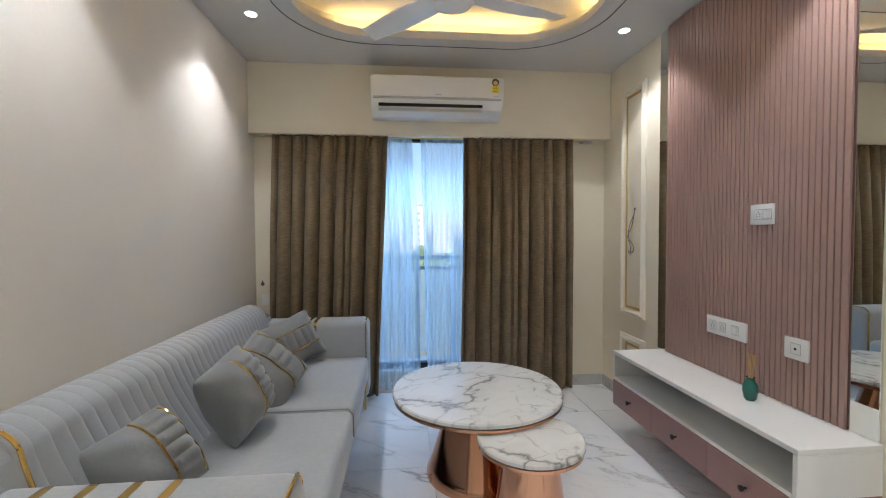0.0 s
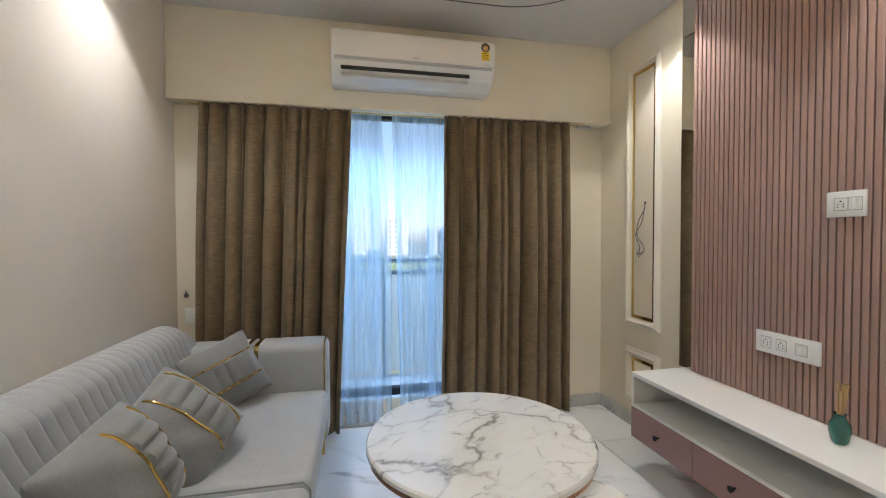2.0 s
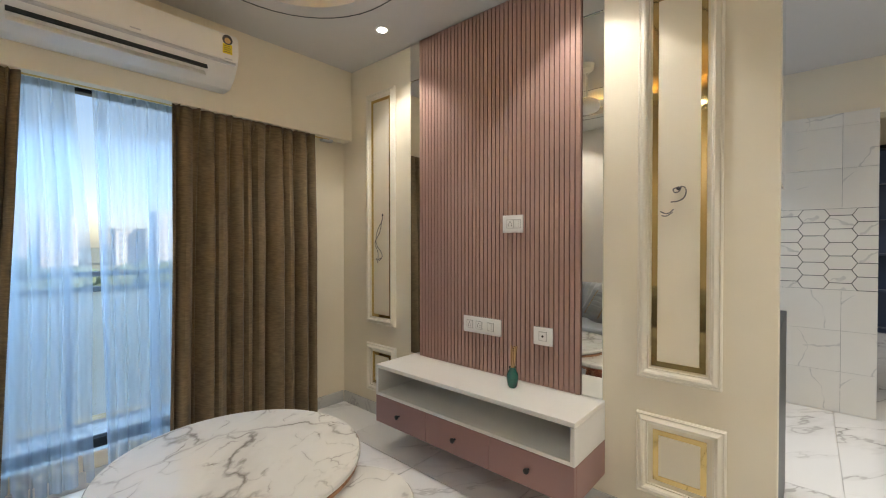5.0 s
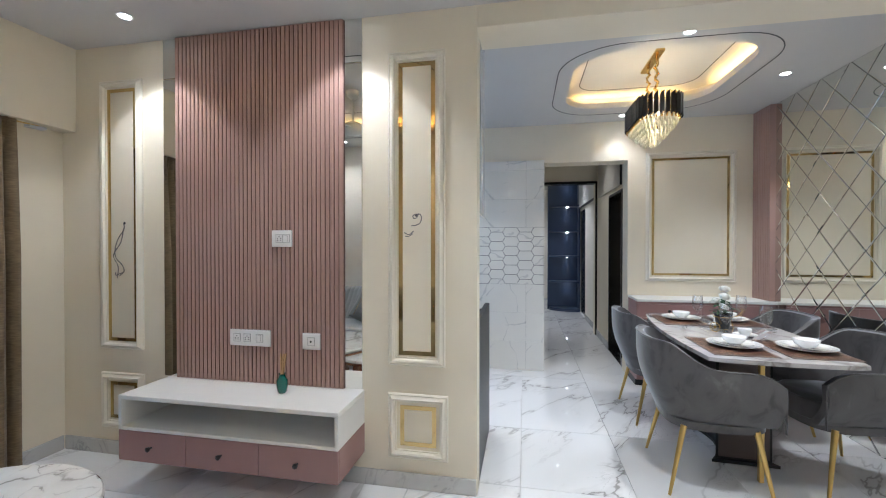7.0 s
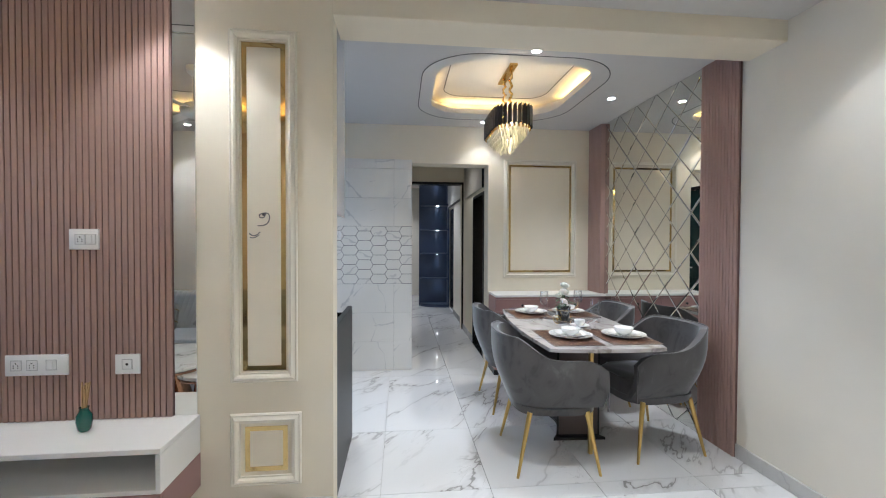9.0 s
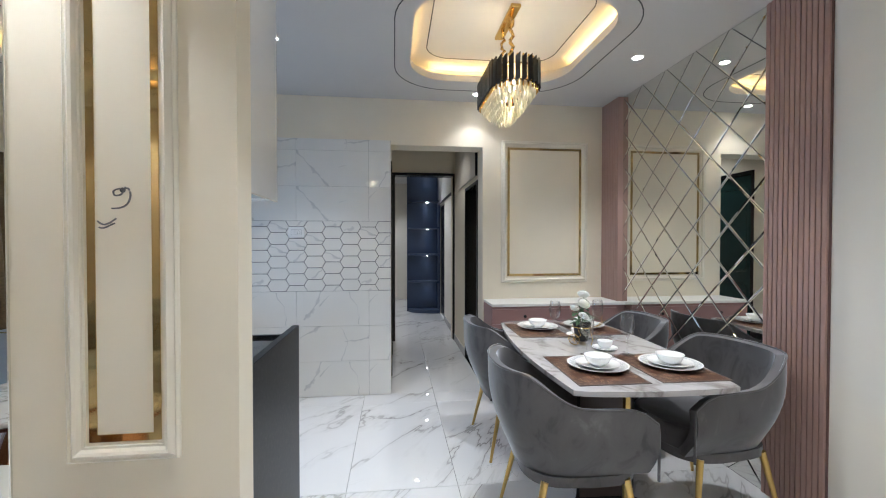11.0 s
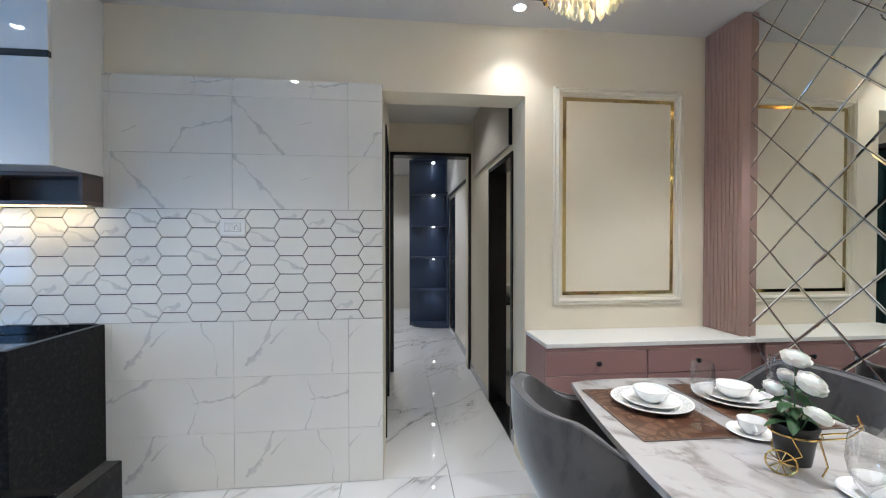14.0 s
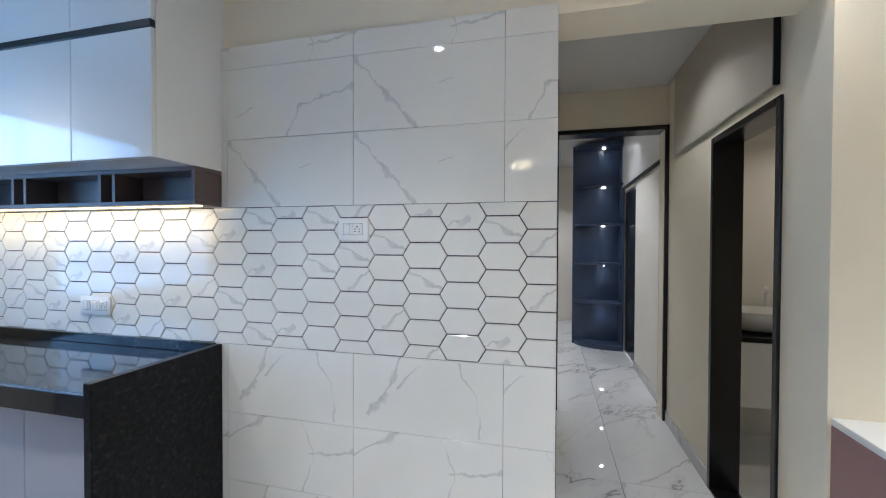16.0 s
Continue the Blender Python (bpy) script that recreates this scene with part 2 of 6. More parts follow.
M["leaf"] = paint("leaf_green", (0.035, 0.10, 0.03), 0.45, 0.3)
M["petal"] = material("white_petal", (0.82, 0.82, 0.77), 0.55, Subsurface_Weight=0.1)
M["yellow_sticker"] = material("yellow_sticker", (0.75, 0.60, 0.03), 0.4)
M["teal_door"] = paint("dark_teal_door_paint", (0.015, 0.045, 0.045), 0.2, 0.1)
M["moulding"] = paint("white_moulding_paint", (0.81, 0.76, 0.645), 0.4, 0.02)
# Distance haze is mixed into this paler green.
M["far_leaf"] = paint("haze_tinted_tree_green", (0.16, 0.22, 0.13), 0.8, 0.3)
M["beige_wall"] = paint("warm_beige_paint", (0.77, 0.715, 0.635))
M["grey_gloss"] = material("lilac_grey_gloss", (0.40, 0.385, 0.42), 0.06, Coat_Weight=0.4)
M["drawer_gap"] = material("drawer_shadow_gap", (0.03, 0.02, 0.02), 0.7)


def emitter(name, colour, strength):
    m = bpy.data.materials.new(name)
    m.use_nodes = True
    t = m.node_tree
    t.nodes.remove(t.nodes["Principled BSDF"])
    e = t.nodes.new("ShaderNodeEmission")
    e.inputs["Color"].default_value, e.inputs["Strength"].default_value = (*colour, 1), strength
    t.links.new(e.outputs[0], t.nodes["Material Output"].inputs["Surface"])
    return m


M["lamp"] = emitter("lamp_diffuser", (1.0, 0.97, 0.92), 30.0)
M["strip"] = emitter("warm_light_strip", (1.0, 0.86, 0.55), 22.0)
M["led"] = emitter("warm_led_strip", (1.0, 0.72, 0.35), 5.0)


def granite():
    m = material("black_granite", (0.02, 0.02, 0.022), 0.34, Specular_IOR_Level=0.14)
    v = coords(m)
    vo = m.node_tree.nodes.new("ShaderNodeTexVoronoi")
    vo.inputs["Scale"].default_value = 60
    m.node_tree.links.new(v, vo.inputs["Vector"])
    n = noise_node(m, v, 45, 5, 0.7)
    colour_in(m, ramp(m, n, [(0.38, (0.004, 0.0045, 0.005)), (0.55, (0.012, 0.012, 0.012)), (0.62, (0.022, 0.021, 0.020)), (0.72, (0.048, 0.046, 0.042))]))
    return m


M["granite"] = granite()
M["granite_top"] = granite()
M["granite_top"].name = "polished_black_granite"
for key, gloss, rough in (("granite_top", 0.45, 0.07), ("granite", 0.14, 0.34)):
    M[key].node_tree.nodes["Principled BSDF"].inputs["Specular IOR Level"].default_value = gloss
    M[key].node_tree.nodes["Principled BSDF"].inputs["Roughness"].default_value = rough


def cloth(name, base, weave, rough=0.85, sheen=0.3, vary=0.25):
    m = material(name, base, rough, Sheen_Weight=sheen)
    v = coords(m)
    n = noise_node(m, v, 9, 4)
    fine = noise_node(m, coords(m, (0.25, 0.25, 1.6)), weave, 2)
    dark = tuple(c * (1 - vary) for c in base)
    light = tuple(min(1, c * (1 + vary)) for c in base)
    colour_in(m, mixed(m, 0.6, ramp(m, n, [(0.3, dark), (0.7, light)]), ramp(m, fine, [(0.35, dark), (0.65, light)])))
    bump(m, fine, 0.25, 0.001)
    return m


M["curtain"] = cloth("brown_curtain_cloth", (0.185, 0.134, 0.073), 95, 0.85, 0.12, 0.32)
M["sofa"] = cloth("grey_sofa_cloth", (0.345, 0.355, 0.357), 300, 0.75, 0.35, 0.06)
M["pillow"] = cloth("grey_pillow_cloth", (0.20, 0.205, 0.203), 300, 0.75, 0.35, 0.08)


def velvet():
    # Blue of the window daylight is put into the sheen tint.
    m = material("grey_velvet", (0.12, 0.12, 0.125), 0.7, Sheen_Weight=1.0, Sheen_Roughness=0.32, Sheen_Tint=(0.88, 0.94, 1.0, 1.0))
    v = coords(m, (1, 1, 0.7))
    n = noise_node(m, v, 6.5, 4, 0.6, 1.0)
    colour_in(m, ramp(m, n, [(0.32, (0.055, 0.051, 0.051)), (0.42, (0.086, 0.081, 0.081)), (0.60, (0.098, 0.093, 0.093)), (0.70, (0.140, 0.133, 0.133))]))
    bump(m, n, 0.15, 0.004)
    return m


M["velvet"] = velvet()


def sheer():
    m = bpy.data.materials.new("blue_tinted_sheer_cloth")
    m.use_nodes = True
    t = m.node_tree
    t.nodes.remove(t.nodes["Principled BSDF"])
    tr, tl, df = (t.nodes.new("ShaderNodeBsdf" + k) for k in ("Transparent", "Translucent", "Diffuse"))
    # Blue of the daylight is put into the cloth's own colour.
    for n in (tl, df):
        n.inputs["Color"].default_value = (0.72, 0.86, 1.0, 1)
    a, b = t.nodes.new("ShaderNodeMixShader"), t.nodes.new("ShaderNodeMixShader")
    a.inputs[0].default_value = 0.65
    t.links.new(df.outputs[0], a.inputs[1])
    t.links.new(tl.outputs[0], a.inputs[2])
    t.links.new(ramp(m, noise_node(m, coords(m, (14, 3, 0.25)), 1.0, 2, 0.5), [(0.36, (0.36, 0.36, 0.36)), (0.50, (0.50, 0.50, 0.50)), (0.64, (0.78, 0.78, 0.78))]), b.inputs[0])
    t.links.new(tr.outputs[0], b.inputs[1])
    t.links.new(a.outputs[0], b.inputs[2])
    t.links.new(b.outputs[0], t.nodes["Material Output"].inputs["Surface"])
    return m


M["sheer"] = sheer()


def glass(name, rough=0.0, tint=(1, 1, 1)):
    return material(name, tint, rough, Transmission_Weight=1.0, IOR=1.45)




def thin_glass(name, edge):
    """Thin blown glass: clear through, glossy towards the rim."""
    m = bpy.data.materials.new(name)
    m.use_nodes = True
    t = m.node_tree
    t.nodes.remove(t.nodes["Principled BSDF"])
    tr, gl = t.nodes.new("ShaderNodeBsdfTransparent"), t.nodes.new("ShaderNodeBsdfGlossy")
    tr.inputs["Color"].default_value = (0.982, 0.985, 0.985, 1)
    gl.inputs["Roughness"].default_value = 0.01
    lw, mix = t.nodes.new("ShaderNodeLayerWeight"), t.nodes.new("ShaderNodeMixShader")
    lw.inputs["Blend"].default_value = edge
    gain = t.nodes.new("ShaderNodeMath")
    gain.operation = "MULTIPLY_ADD"
    gain.inputs[1].default_value, gain.inputs[2].default_value = 0.50, 0.03
    t.links.new(lw.outputs["Facing"], gain.inputs[0])
    t.links.new(gain.outputs[0], mix.inputs[0])
    t.links.new(tr.outputs[0], mix.inputs[1])
    t.links.new(gl.outputs[0], mix.inputs[2])
    t.links.new(mix.outputs[0], t.nodes["Material Output"].inputs["Surface"])
    return m


M["glass"] = thin_glass("clear_glass", 0.30)
M["crystal"] = material("crystal", (1.0, 0.95, 0.74), 0.06, Transmission_Weight=0.25, IOR=1.5)
M["pane"] = glass("window_pane", 0.0)


def vein_marble(name, base, vein, rough, scale, width, twist, strength):
    """Pale marble crossed by long joined veins of uneven breadth."""
    m = material(name, base, rough)
    v = random_shift(m, coords(m, (scale, scale * 1.5, scale), (0, 0, 35)), 7.0)
    t = m.node_tree
    warp = t.nodes.new("ShaderNodeTexNoise")
    warp.inputs["Scale"].default_value, warp.inputs["Detail"].default_value = 1.6, 5
    t.links.new(v, warp.inputs["Vector"])
    amt = t.nodes.new("ShaderNodeVectorMath")
    amt.operation = "SCALE"
    amt.inputs["Scale"].default_value = twist
    t.links.new(warp.outputs["Color"], amt.inputs[0])
    add = t.nodes.new("ShaderNodeVectorMath")
    t.links.new(v, add.inputs[0])
    t.links.new(amt.outputs[0], add.inputs[1])
    lines = None
    for size, thick, low in ((1.0, width, 0.40), (2.3, width * 0.8, 0.50)):
        vo = t.nodes.new("ShaderNodeTexVoronoi")
        vo.feature = "DISTANCE_TO_EDGE"
        vo.inputs["Scale"].default_value = size
        t.links.new(add.outputs[0], vo.inputs["Vector"])
        core = ramp(m, vo.outputs["Distance"], [(0.0, (1, 1, 1)), (thick * 0.4, (0.65, 0.65, 0.65)), (thick, (0.16, 0.16, 0.16)), (thick * 5, (0, 0, 0))])
        core = maths(m, "MULTIPLY", core, ramp(m, noise_node(m, v, 1.7 * size, 3), [(low - 0.06, (0, 0, 0)), (low + 0.16, (1, 1, 1))]))
        lines = core if lines is None else maths(m, "MAXIMUM", lines, core)
    clouds = ramp(m, noise_node(m, v, 1.2, 4), [(0.3, tuple(c * 0.93 for c in base)), (0.65, base)])
    colour_in(m, mixed(m, maths(m, "MULTIPLY", lines, strength), clouds, vein))
    return m


M["table_marble"] = vein_marble("coffee_table_marble", (0.74, 0.73, 0.69), (0.17, 0.155, 0.135), 0.02, 1.75, 0.030, 0.9, 0.88)
M["dining_marble"] = vein_marble("dining_top_marble", (0.46, 0.445, 0.44), (0.13, 0.105, 0.095), 0.03, 2.2, 0.075, 1.1, 0.62)


for glazed in (M["floor"], M["table_marble"], M["dining_marble"], *TILES.values(), *HEXES):
    glazed.node_tree.nodes["Principled BSDF"].inputs["Specular IOR Level"].default_value = 0.8


# ---- mesh helpers ----
def add_box(bm, x0, x1, y0, y1, z0, z1, bevel=0.0, segments=1):
    vs = [bm.verts.new((x, y, z)) for x in (x0, x1) for y in (y0, y1) for z in (z0, z1)]
    quads = [(0, 1, 3, 2), (4, 6, 7, 5), (0, 4, 5, 1), (2, 3, 7, 6), (0, 2, 6, 4), (1, 5, 7, 3)]
    fs = [bm.faces.new([vs[i] for i in q]) for q in quads]
    if bevel > 0:
        es = list({e for f in fs for e in f.edges})
        bmesh.ops.bevel(bm, geom=es, offset=bevel, segments=segments, affect="EDGES", profile=0.5)
    return bm


def box(x0, x1, y0, y1, z0, z1, bevel=0.0, segments=1):
    return add_box(bmesh.new(), x0, x1, y0, y1, z0, z1, bevel, segments)


def mesh_of(name, bm, mat, smooth=False):
    bmesh.ops.recalc_face_normals(bm, faces=bm.faces)
    me = bpy.data.meshes.new(name)
    bm.to_mesh(me)
    bm.free()
    me.materials.append(mat)
    if smooth:
        me.shade_smooth()
        me.set_sharp_from_angle(angle=radians(40))
    return me


def part(name, bm, mat, parent=None, label="", smooth=False):
    ob = new(name, mesh_of(name, bm, mat, smooth))
    if parent is not None:
        ob.parent = parent
    return tagged(ob, label)


def piece(name, me, parent, m=None):
    ob = new(name, me)
    ob.parent = parent
    if m is not None:
        ob.matrix_basis = m
    return ob


def structure(name, bm, mat, label, category, smooth=False):
    return tagged(part(name, bm, mat, None, label, smooth), "", category, "", "structure")


def holder(name, place, label, category, group=""):
    ob = new(name)
    ob.empty_display_size = 0.05
    ob.matrix_basis = place if isinstance(place, Matrix) else Matrix.Translation(place)
    return tagged(ob, label, category, group)


def lathe(profile, n=32, cap=True):
    """A turned body from (radius, height) pairs."""
    bm = bmesh.new()
    rings = []
    for r, z in profile:
        rings.append([bm.verts.new((r * math.cos(2 * math.pi * k / n), r * math.sin(2 * math.pi * k / n), z)) for k in range(n)])
    for a, b in zip(rings, rings[1:]):
        for k in range(n):
            bm.faces.new((a[k], a[(k + 1) % n], b[(k + 1) % n], b[k]))
    if cap:
        for ring in (rings[0], rings[-1]):
            bm.faces.new(ring)
    return bm


def moved(bm, m):
    bmesh.ops.transform(bm, matrix=m, verts=bm.verts)
    return bm


def tube(points, radius, n=8, closed=False, taper=None):
    """A round rod along points."""
    bm = bmesh.new()
    pts = [Vector(p) for p in points]
    rings = []
    for i, p in enumerate(pts):
        a = pts[i - 1] if (i or closed) else p
        b = pts[(i + 1) % len(pts)] if (i < len(pts) - 1 or closed) else p
        d = (b - a).normalized()
        up = Vector((0, 0, 1)) if abs(d.z) < 0.9 else Vector((0, 1, 0))
        s = d.cross(up).normalized()
        u = s.cross(d)
        r = radius if taper is None else radius + (taper - radius) * i / (len(pts) - 1)
        rings.append([bm.verts.new(p + r * (math.cos(2 * math.pi * k / n) * s + math.sin(2 * math.pi * k / n) * u)) for k in range(n)])
    pairs = list(zip(rings, rings[1:])) + ([(rings[-1], rings[0])] if closed else [])
    for a, b in pairs:
        for k in range(n):
            bm.faces.new((a[k], a[(k + 1) % n], b[(k + 1) % n], b[k]))
    if not closed:
        bm.faces.new(rings[0])
        bm.faces.new(rings[-1])
    return bm


def round_rect(x0, x1, y0, y1, r, n=10):
    pts = []
    for cx, cy, a0 in ((x1 - r, y1 - r, 0), (x0 + r, y1 - r, 90), (x0 + r, y0 + r, 180), (x1 - r, y0 + r, 270)):
        for k in range(n + 1):
            a = radians(a0 + 90 * k / n)
            pts.append((cx + r * math.cos(a), cy + r * math.sin(a)))
    return pts


def prism(outline, z0, z1, bevel=0.0):
    """An upright slab over a plan outline."""
    bm = bmesh.new()
    lo = [bm.verts.new((x, y, z0)) for x, y in outline]
    hi = [bm.verts.new((x, y, z1)) for x, y in outline]
    n = len(outline)
    bm.faces.new(list(reversed(lo)))
    top = bm.faces.new(hi)
    for k in range(n):
        bm.faces.new((lo[k], lo[(k + 1) % n], hi[(k + 1) % n], hi[k]))
    if bevel:
        bmesh.ops.bevel(bm, geom=list(top.edges), offset=bevel, segments=2, affect="EDGES", profile=0.5)
    return bm


def ribbon(outline, width, z, thick):
    """A flat closed band along a plan outline."""
    bm = bmesh.new()
    n = len(outline)
    cx, cy = sum(p[0] for p in outline) / n, sum(p[1] for p in outline) / n
    rings = []
    for d, h in ((0, z), (width, z), (width, z - thick), (0, z - thick)):
        ring = []
        for k in range(n):
            a, b = Vector(outline[k - 1]), Vector(outline[(k + 1) % n])
            t = (b - a).normalized()
            nn = Vector((-t.y, t.x))
            p = Vector(outline[k])
            if nn.dot(p - Vector((cx, cy))) < 0:
                nn = -nn
            q = p + nn * d
            ring.append(bm.verts.new((q.x, q.y, h)))
        rings.append(ring)
    for i in range(4):
        a, b = rings[i], rings[(i + 1) % 4]
        for k in range(n):
            bm.faces.new((a[k], a[(k + 1) % n], b[(k + 1) % n], b[k]))
    return bm


def wall_with_hole(axis, face, back, u0, u1, z0, z1, holes):
    """A thick wall along u with rectangular holes (u0, u1, z0, z1); axis 'x' or 'y' is its normal."""
    bm = bmesh.new()
    us = sorted({u0, u1, *[h[0] for h in holes], *[h[1] for h in holes]})
    zs = sorted({z0, z1, *[h[2] for h in holes], *[h[3] for h in holes]})
    def solid(ua, ub, za, zb):
        return not any(h[0] <= ua and ub <= h[1] and h[2] <= za and zb <= h[3] for h in holes)
    def quad(pts):
        vs = []
        for u, w, z in pts:
            vs.append(bm.verts.new((w, u, z) if axis == "x" else (u, w, z)))
        bm.faces.new(vs)
    cells = [(i, j) for i in range(len(us) - 1) for j in range(len(zs) - 1) if solid(us[i], us[i + 1], zs[j], zs[j + 1])]
    cs = set(cells)
    for i, j in cells:
        a, b, c, d = us[i], us[i + 1], zs[j], zs[j + 1]
        for w in (face, back):
            quad([(a, w, c), (b, w, c), (b, w, d), (a, w, d)])
        if (i - 1, j) not in cs:
            quad([(a, face, c), (a, back, c), (a, back, d), (a, face, d)])
        if (i + 1, j) not in cs:
            quad([(b, face, c), (b, back, c), (b, back, d), (b, face, d)])
        if (i, j - 1) not in cs:
            quad([(a, face, c), (b, face, c), (b, back, c), (a, back, c)])
        if (i, j + 1) not in cs:
            quad([(a, face, d), (b, face, d), (b, back, d), (a, back, d)])
    bmesh.ops.remove_doubles(bm, verts=bm.verts, dist=0.0001)
    return bm


# ---- large structure ----
XW, XE = -0.52, 2.315          # sofa wall, television wall
XJ = 2.44                     # back of the television wall
YS, YN = -0.69, 4.45           # south wall, window wall
XD = 4.60                      # dining and kitchen east wall
# floor slab under everything
floor = structure("floor", box(-0.72, 10.9, -1.3, 4.65, -0.14, -0.012), M["grout"], "white marble tile floor with thin grey joints, polished", "floor")
structure("wall_west", wall_with_hole("x", XW, XW - 0.15, YS - 0.15, YN + 0.2, -0.01, CEIL + 0.3, []), M["beige_wall"], "plain warm off-white painted wall behind the sofa", "wall")
structure("wall_south", wall_with_hole("y", YS, YS - 0.15, XW, XD + 0.02, -0.01, CEIL + 0.3, []), M["white_wall"], "plain off-white painted wall", "wall")
WIN = (0.0, 1.62, 0.17, 2.09)
structure("wall_north", wall_with_hole("y", YN, YN + 0.2, XW, XE, -0.01, CEIL + 0.3, [WIN]), M["cream"], "cream painted wall with a tall window opening behind the curtains", "wall")
structure("window_beam", box(XW + 0.002, XE - 0.002, 4.335, YN - 0.002, 2.046, CEIL + 0.02, 0.003), M["cream"], "cream painted beam above the curtains", "beam")
structure("wall_television", wall_with_hole("x", XE, XJ, 1.755, YN + 0.2, -0.01, CEIL + 0.3, []), M["cream"], "cream painted wall carrying the television panel and mouldings", "wall")
structure("opening_beam", box(XE, 2.575, YS + 0.002, 1.7548, 2.46, CEIL + 0.3, 0.003), M["cream"], "cream painted beam over the wide opening to the dining space", "beam")
structure("wall_east", wall_with_hole("x", XD + 0.008, XD + 0.22, YS - 0.15, YN + 0.2, -0.01, CEIL + 0.3, [(0.487, 1.305, -0.01, 2.178)]), M["cream"], "cream painted wall with an opening into the passage", "wall")
KWIN = (2.95, 4.25, 0.98, 2.15)
structure("wall_kitchen_north", wall_with_hole("y", YN, YN + 0.2, XJ, XD + 0.008, -0.01, CEIL + 0.3, [KWIN]), M["white_wall"], "white painted kitchen wall with a window", "wall")


def ceiling_slab(name, x0, x1, y0, y1, hole, r, lift, label, line):
    """A false ceiling with a rounded recess, its lip and the raised slab above."""
    bm = bmesh.new()
    inner = round_rect(*hole, r)
    def loop(pts, z):
        vs = [bm.verts.new((x, y, z)) for x, y in pts]
        return vs, [bm.edges.new((vs[k], vs[(k + 1) % len(vs)])) for k in range(len(vs))]
    ov, oe = loop([(x0, y0), (x1, y0), (x1, y1), (x0, y1)], CEIL)
    iv, ie = loop(inner, CEIL)
    bmesh.ops.triangle_fill(bm, use_beauty=True, use_dissolve=False, edges=oe + ie)
    # the lip and the ledge above it
    lv = [bm.verts.new((x, y, CEIL + 0.05)) for x, y in inner]
    outer = round_rect(hole[0] - 0.13, hole[1] + 0.13, hole[2] - 0.13, hole[3] + 0.13, r + 0.13)
    wv = [bm.verts.new((x, y, CEIL + 0.05)) for x, y in outer]
    tv = [bm.verts.new((x, y, CEIL + lift)) for x, y in outer]
    n = len(inner)
    for a, b in ((iv, lv), (lv, wv), (wv, tv)):
        for k in range(n):
            bm.faces.new((a[k], a[(k + 1) % n], b[(k + 1) % n], b[k]))
    bm.faces.new(tv)
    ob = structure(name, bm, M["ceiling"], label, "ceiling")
    slot = round_rect(*line, r + 0.105)
    part("groove", ribbon(slot, 0.007, CEIL - 0.0005, 0.002), M["joint_dark"], ob, "thin dark line round the recess")
    return ob


LHOLE = (0.015, 1.765, 2.20, 3.872)
DHOLE = (3.0, 4.152, 0.0, 1.162)
ceiling_l = ceiling_slab("ceiling", XW, XE, YS, 4.335, LHOLE, 0.42, 0.16, "white false ceiling with a rounded recess and warm cove light", (-0.09, 1.87, 2.095, 3.977))
ceiling_d = ceiling_slab("ceiling_dining", XJ, XD + 0.008, YS, YN, DHOLE, 0.30, 0.13, "white false ceiling with a rounded recess and warm cove light", (2.895, 4.335, -0.128, 1.266))
part("groove", ribbon(round_rect(LHOLE[0] + 0.28, LHOLE[1] - 0.28, LHOLE[2] + 0.28, LHOLE[3] - 0.28, 0.2), 0.007, CEIL + 0.1595, 0.002), M["joint_dark"], ceiling_l)
part("groove", ribbon(round_rect(DHOLE[0] + 0.14, DHOLE[1] - 0.10, DHOLE[2] + 0.11, DHOLE[3] - 0.12, 0.17), 0.007, CEIL + 0.1295, 0.002), M["joint_dark"], ceiling_d)
for (hx0, hx1, hy0, hy1), r, lift in ((LHOLE, 0.42, 0.16), (DHOLE, 0.26, 0.13)):
    mx, my, lx, ly = (hx0 + hx1) / 2, (hy0 + hy1) / 2, hx1 - hx0, hy1 - hy0
    z = CEIL + 0.062
    for px, py, sx, sy in ((mx, hy0 - 0.07, lx - 0.3, 0.02), (mx, hy1 + 0.07, lx - 0.3, 0.02), (hx0 - 0.07, my, 0.02, ly - 0.3), (hx1 + 0.07, my, 0.02, ly - 0.3)):
        tx, ty = (mx - px), (my - py)
        d = math.hypot(tx, ty)
        ob = area("cove_light", Matrix.Identity(4), sx, sy, COVE_WATTS * max(sx, sy), COVE)
        ob.matrix_world = Matrix.Translation((px, py, z)) @ pose(0, 0, 0, 180, 0, 0)
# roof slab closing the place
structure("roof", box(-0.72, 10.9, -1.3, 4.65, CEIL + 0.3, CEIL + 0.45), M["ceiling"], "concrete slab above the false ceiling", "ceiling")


# ---- passage, far room, bathroom shells ----
structure("passage_wall_north", wall_with_hole("y", 1.305, 1.42, XD + 0.22, 6.55, -0.01, 2.87, [(5.12, 5.86, -0.01, 2.10)]), M["cream"], "cream painted passage wall with a dark doorway", "wall")
structure("passage_wall_south", wall_with_hole("y", 0.46, 0.33, XD + 0.22, 6.55, -0.01, 2.87, [(4.97, 5.63, -0.01, 1.915)]), M["cream"], "cream painted passage wall with the bathroom doorway", "wall")
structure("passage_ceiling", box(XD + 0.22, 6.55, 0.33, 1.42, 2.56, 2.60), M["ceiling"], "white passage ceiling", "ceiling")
structure("passage_wall_east", wall_with_hole("x", 6.55, 6.68, -1.0, 2.6, -0.01, 2.87, [(0.49, 1.27, -0.01, 2.23)]), M["cream"], "cream painted wall at the passage's end with a doorway", "wall")
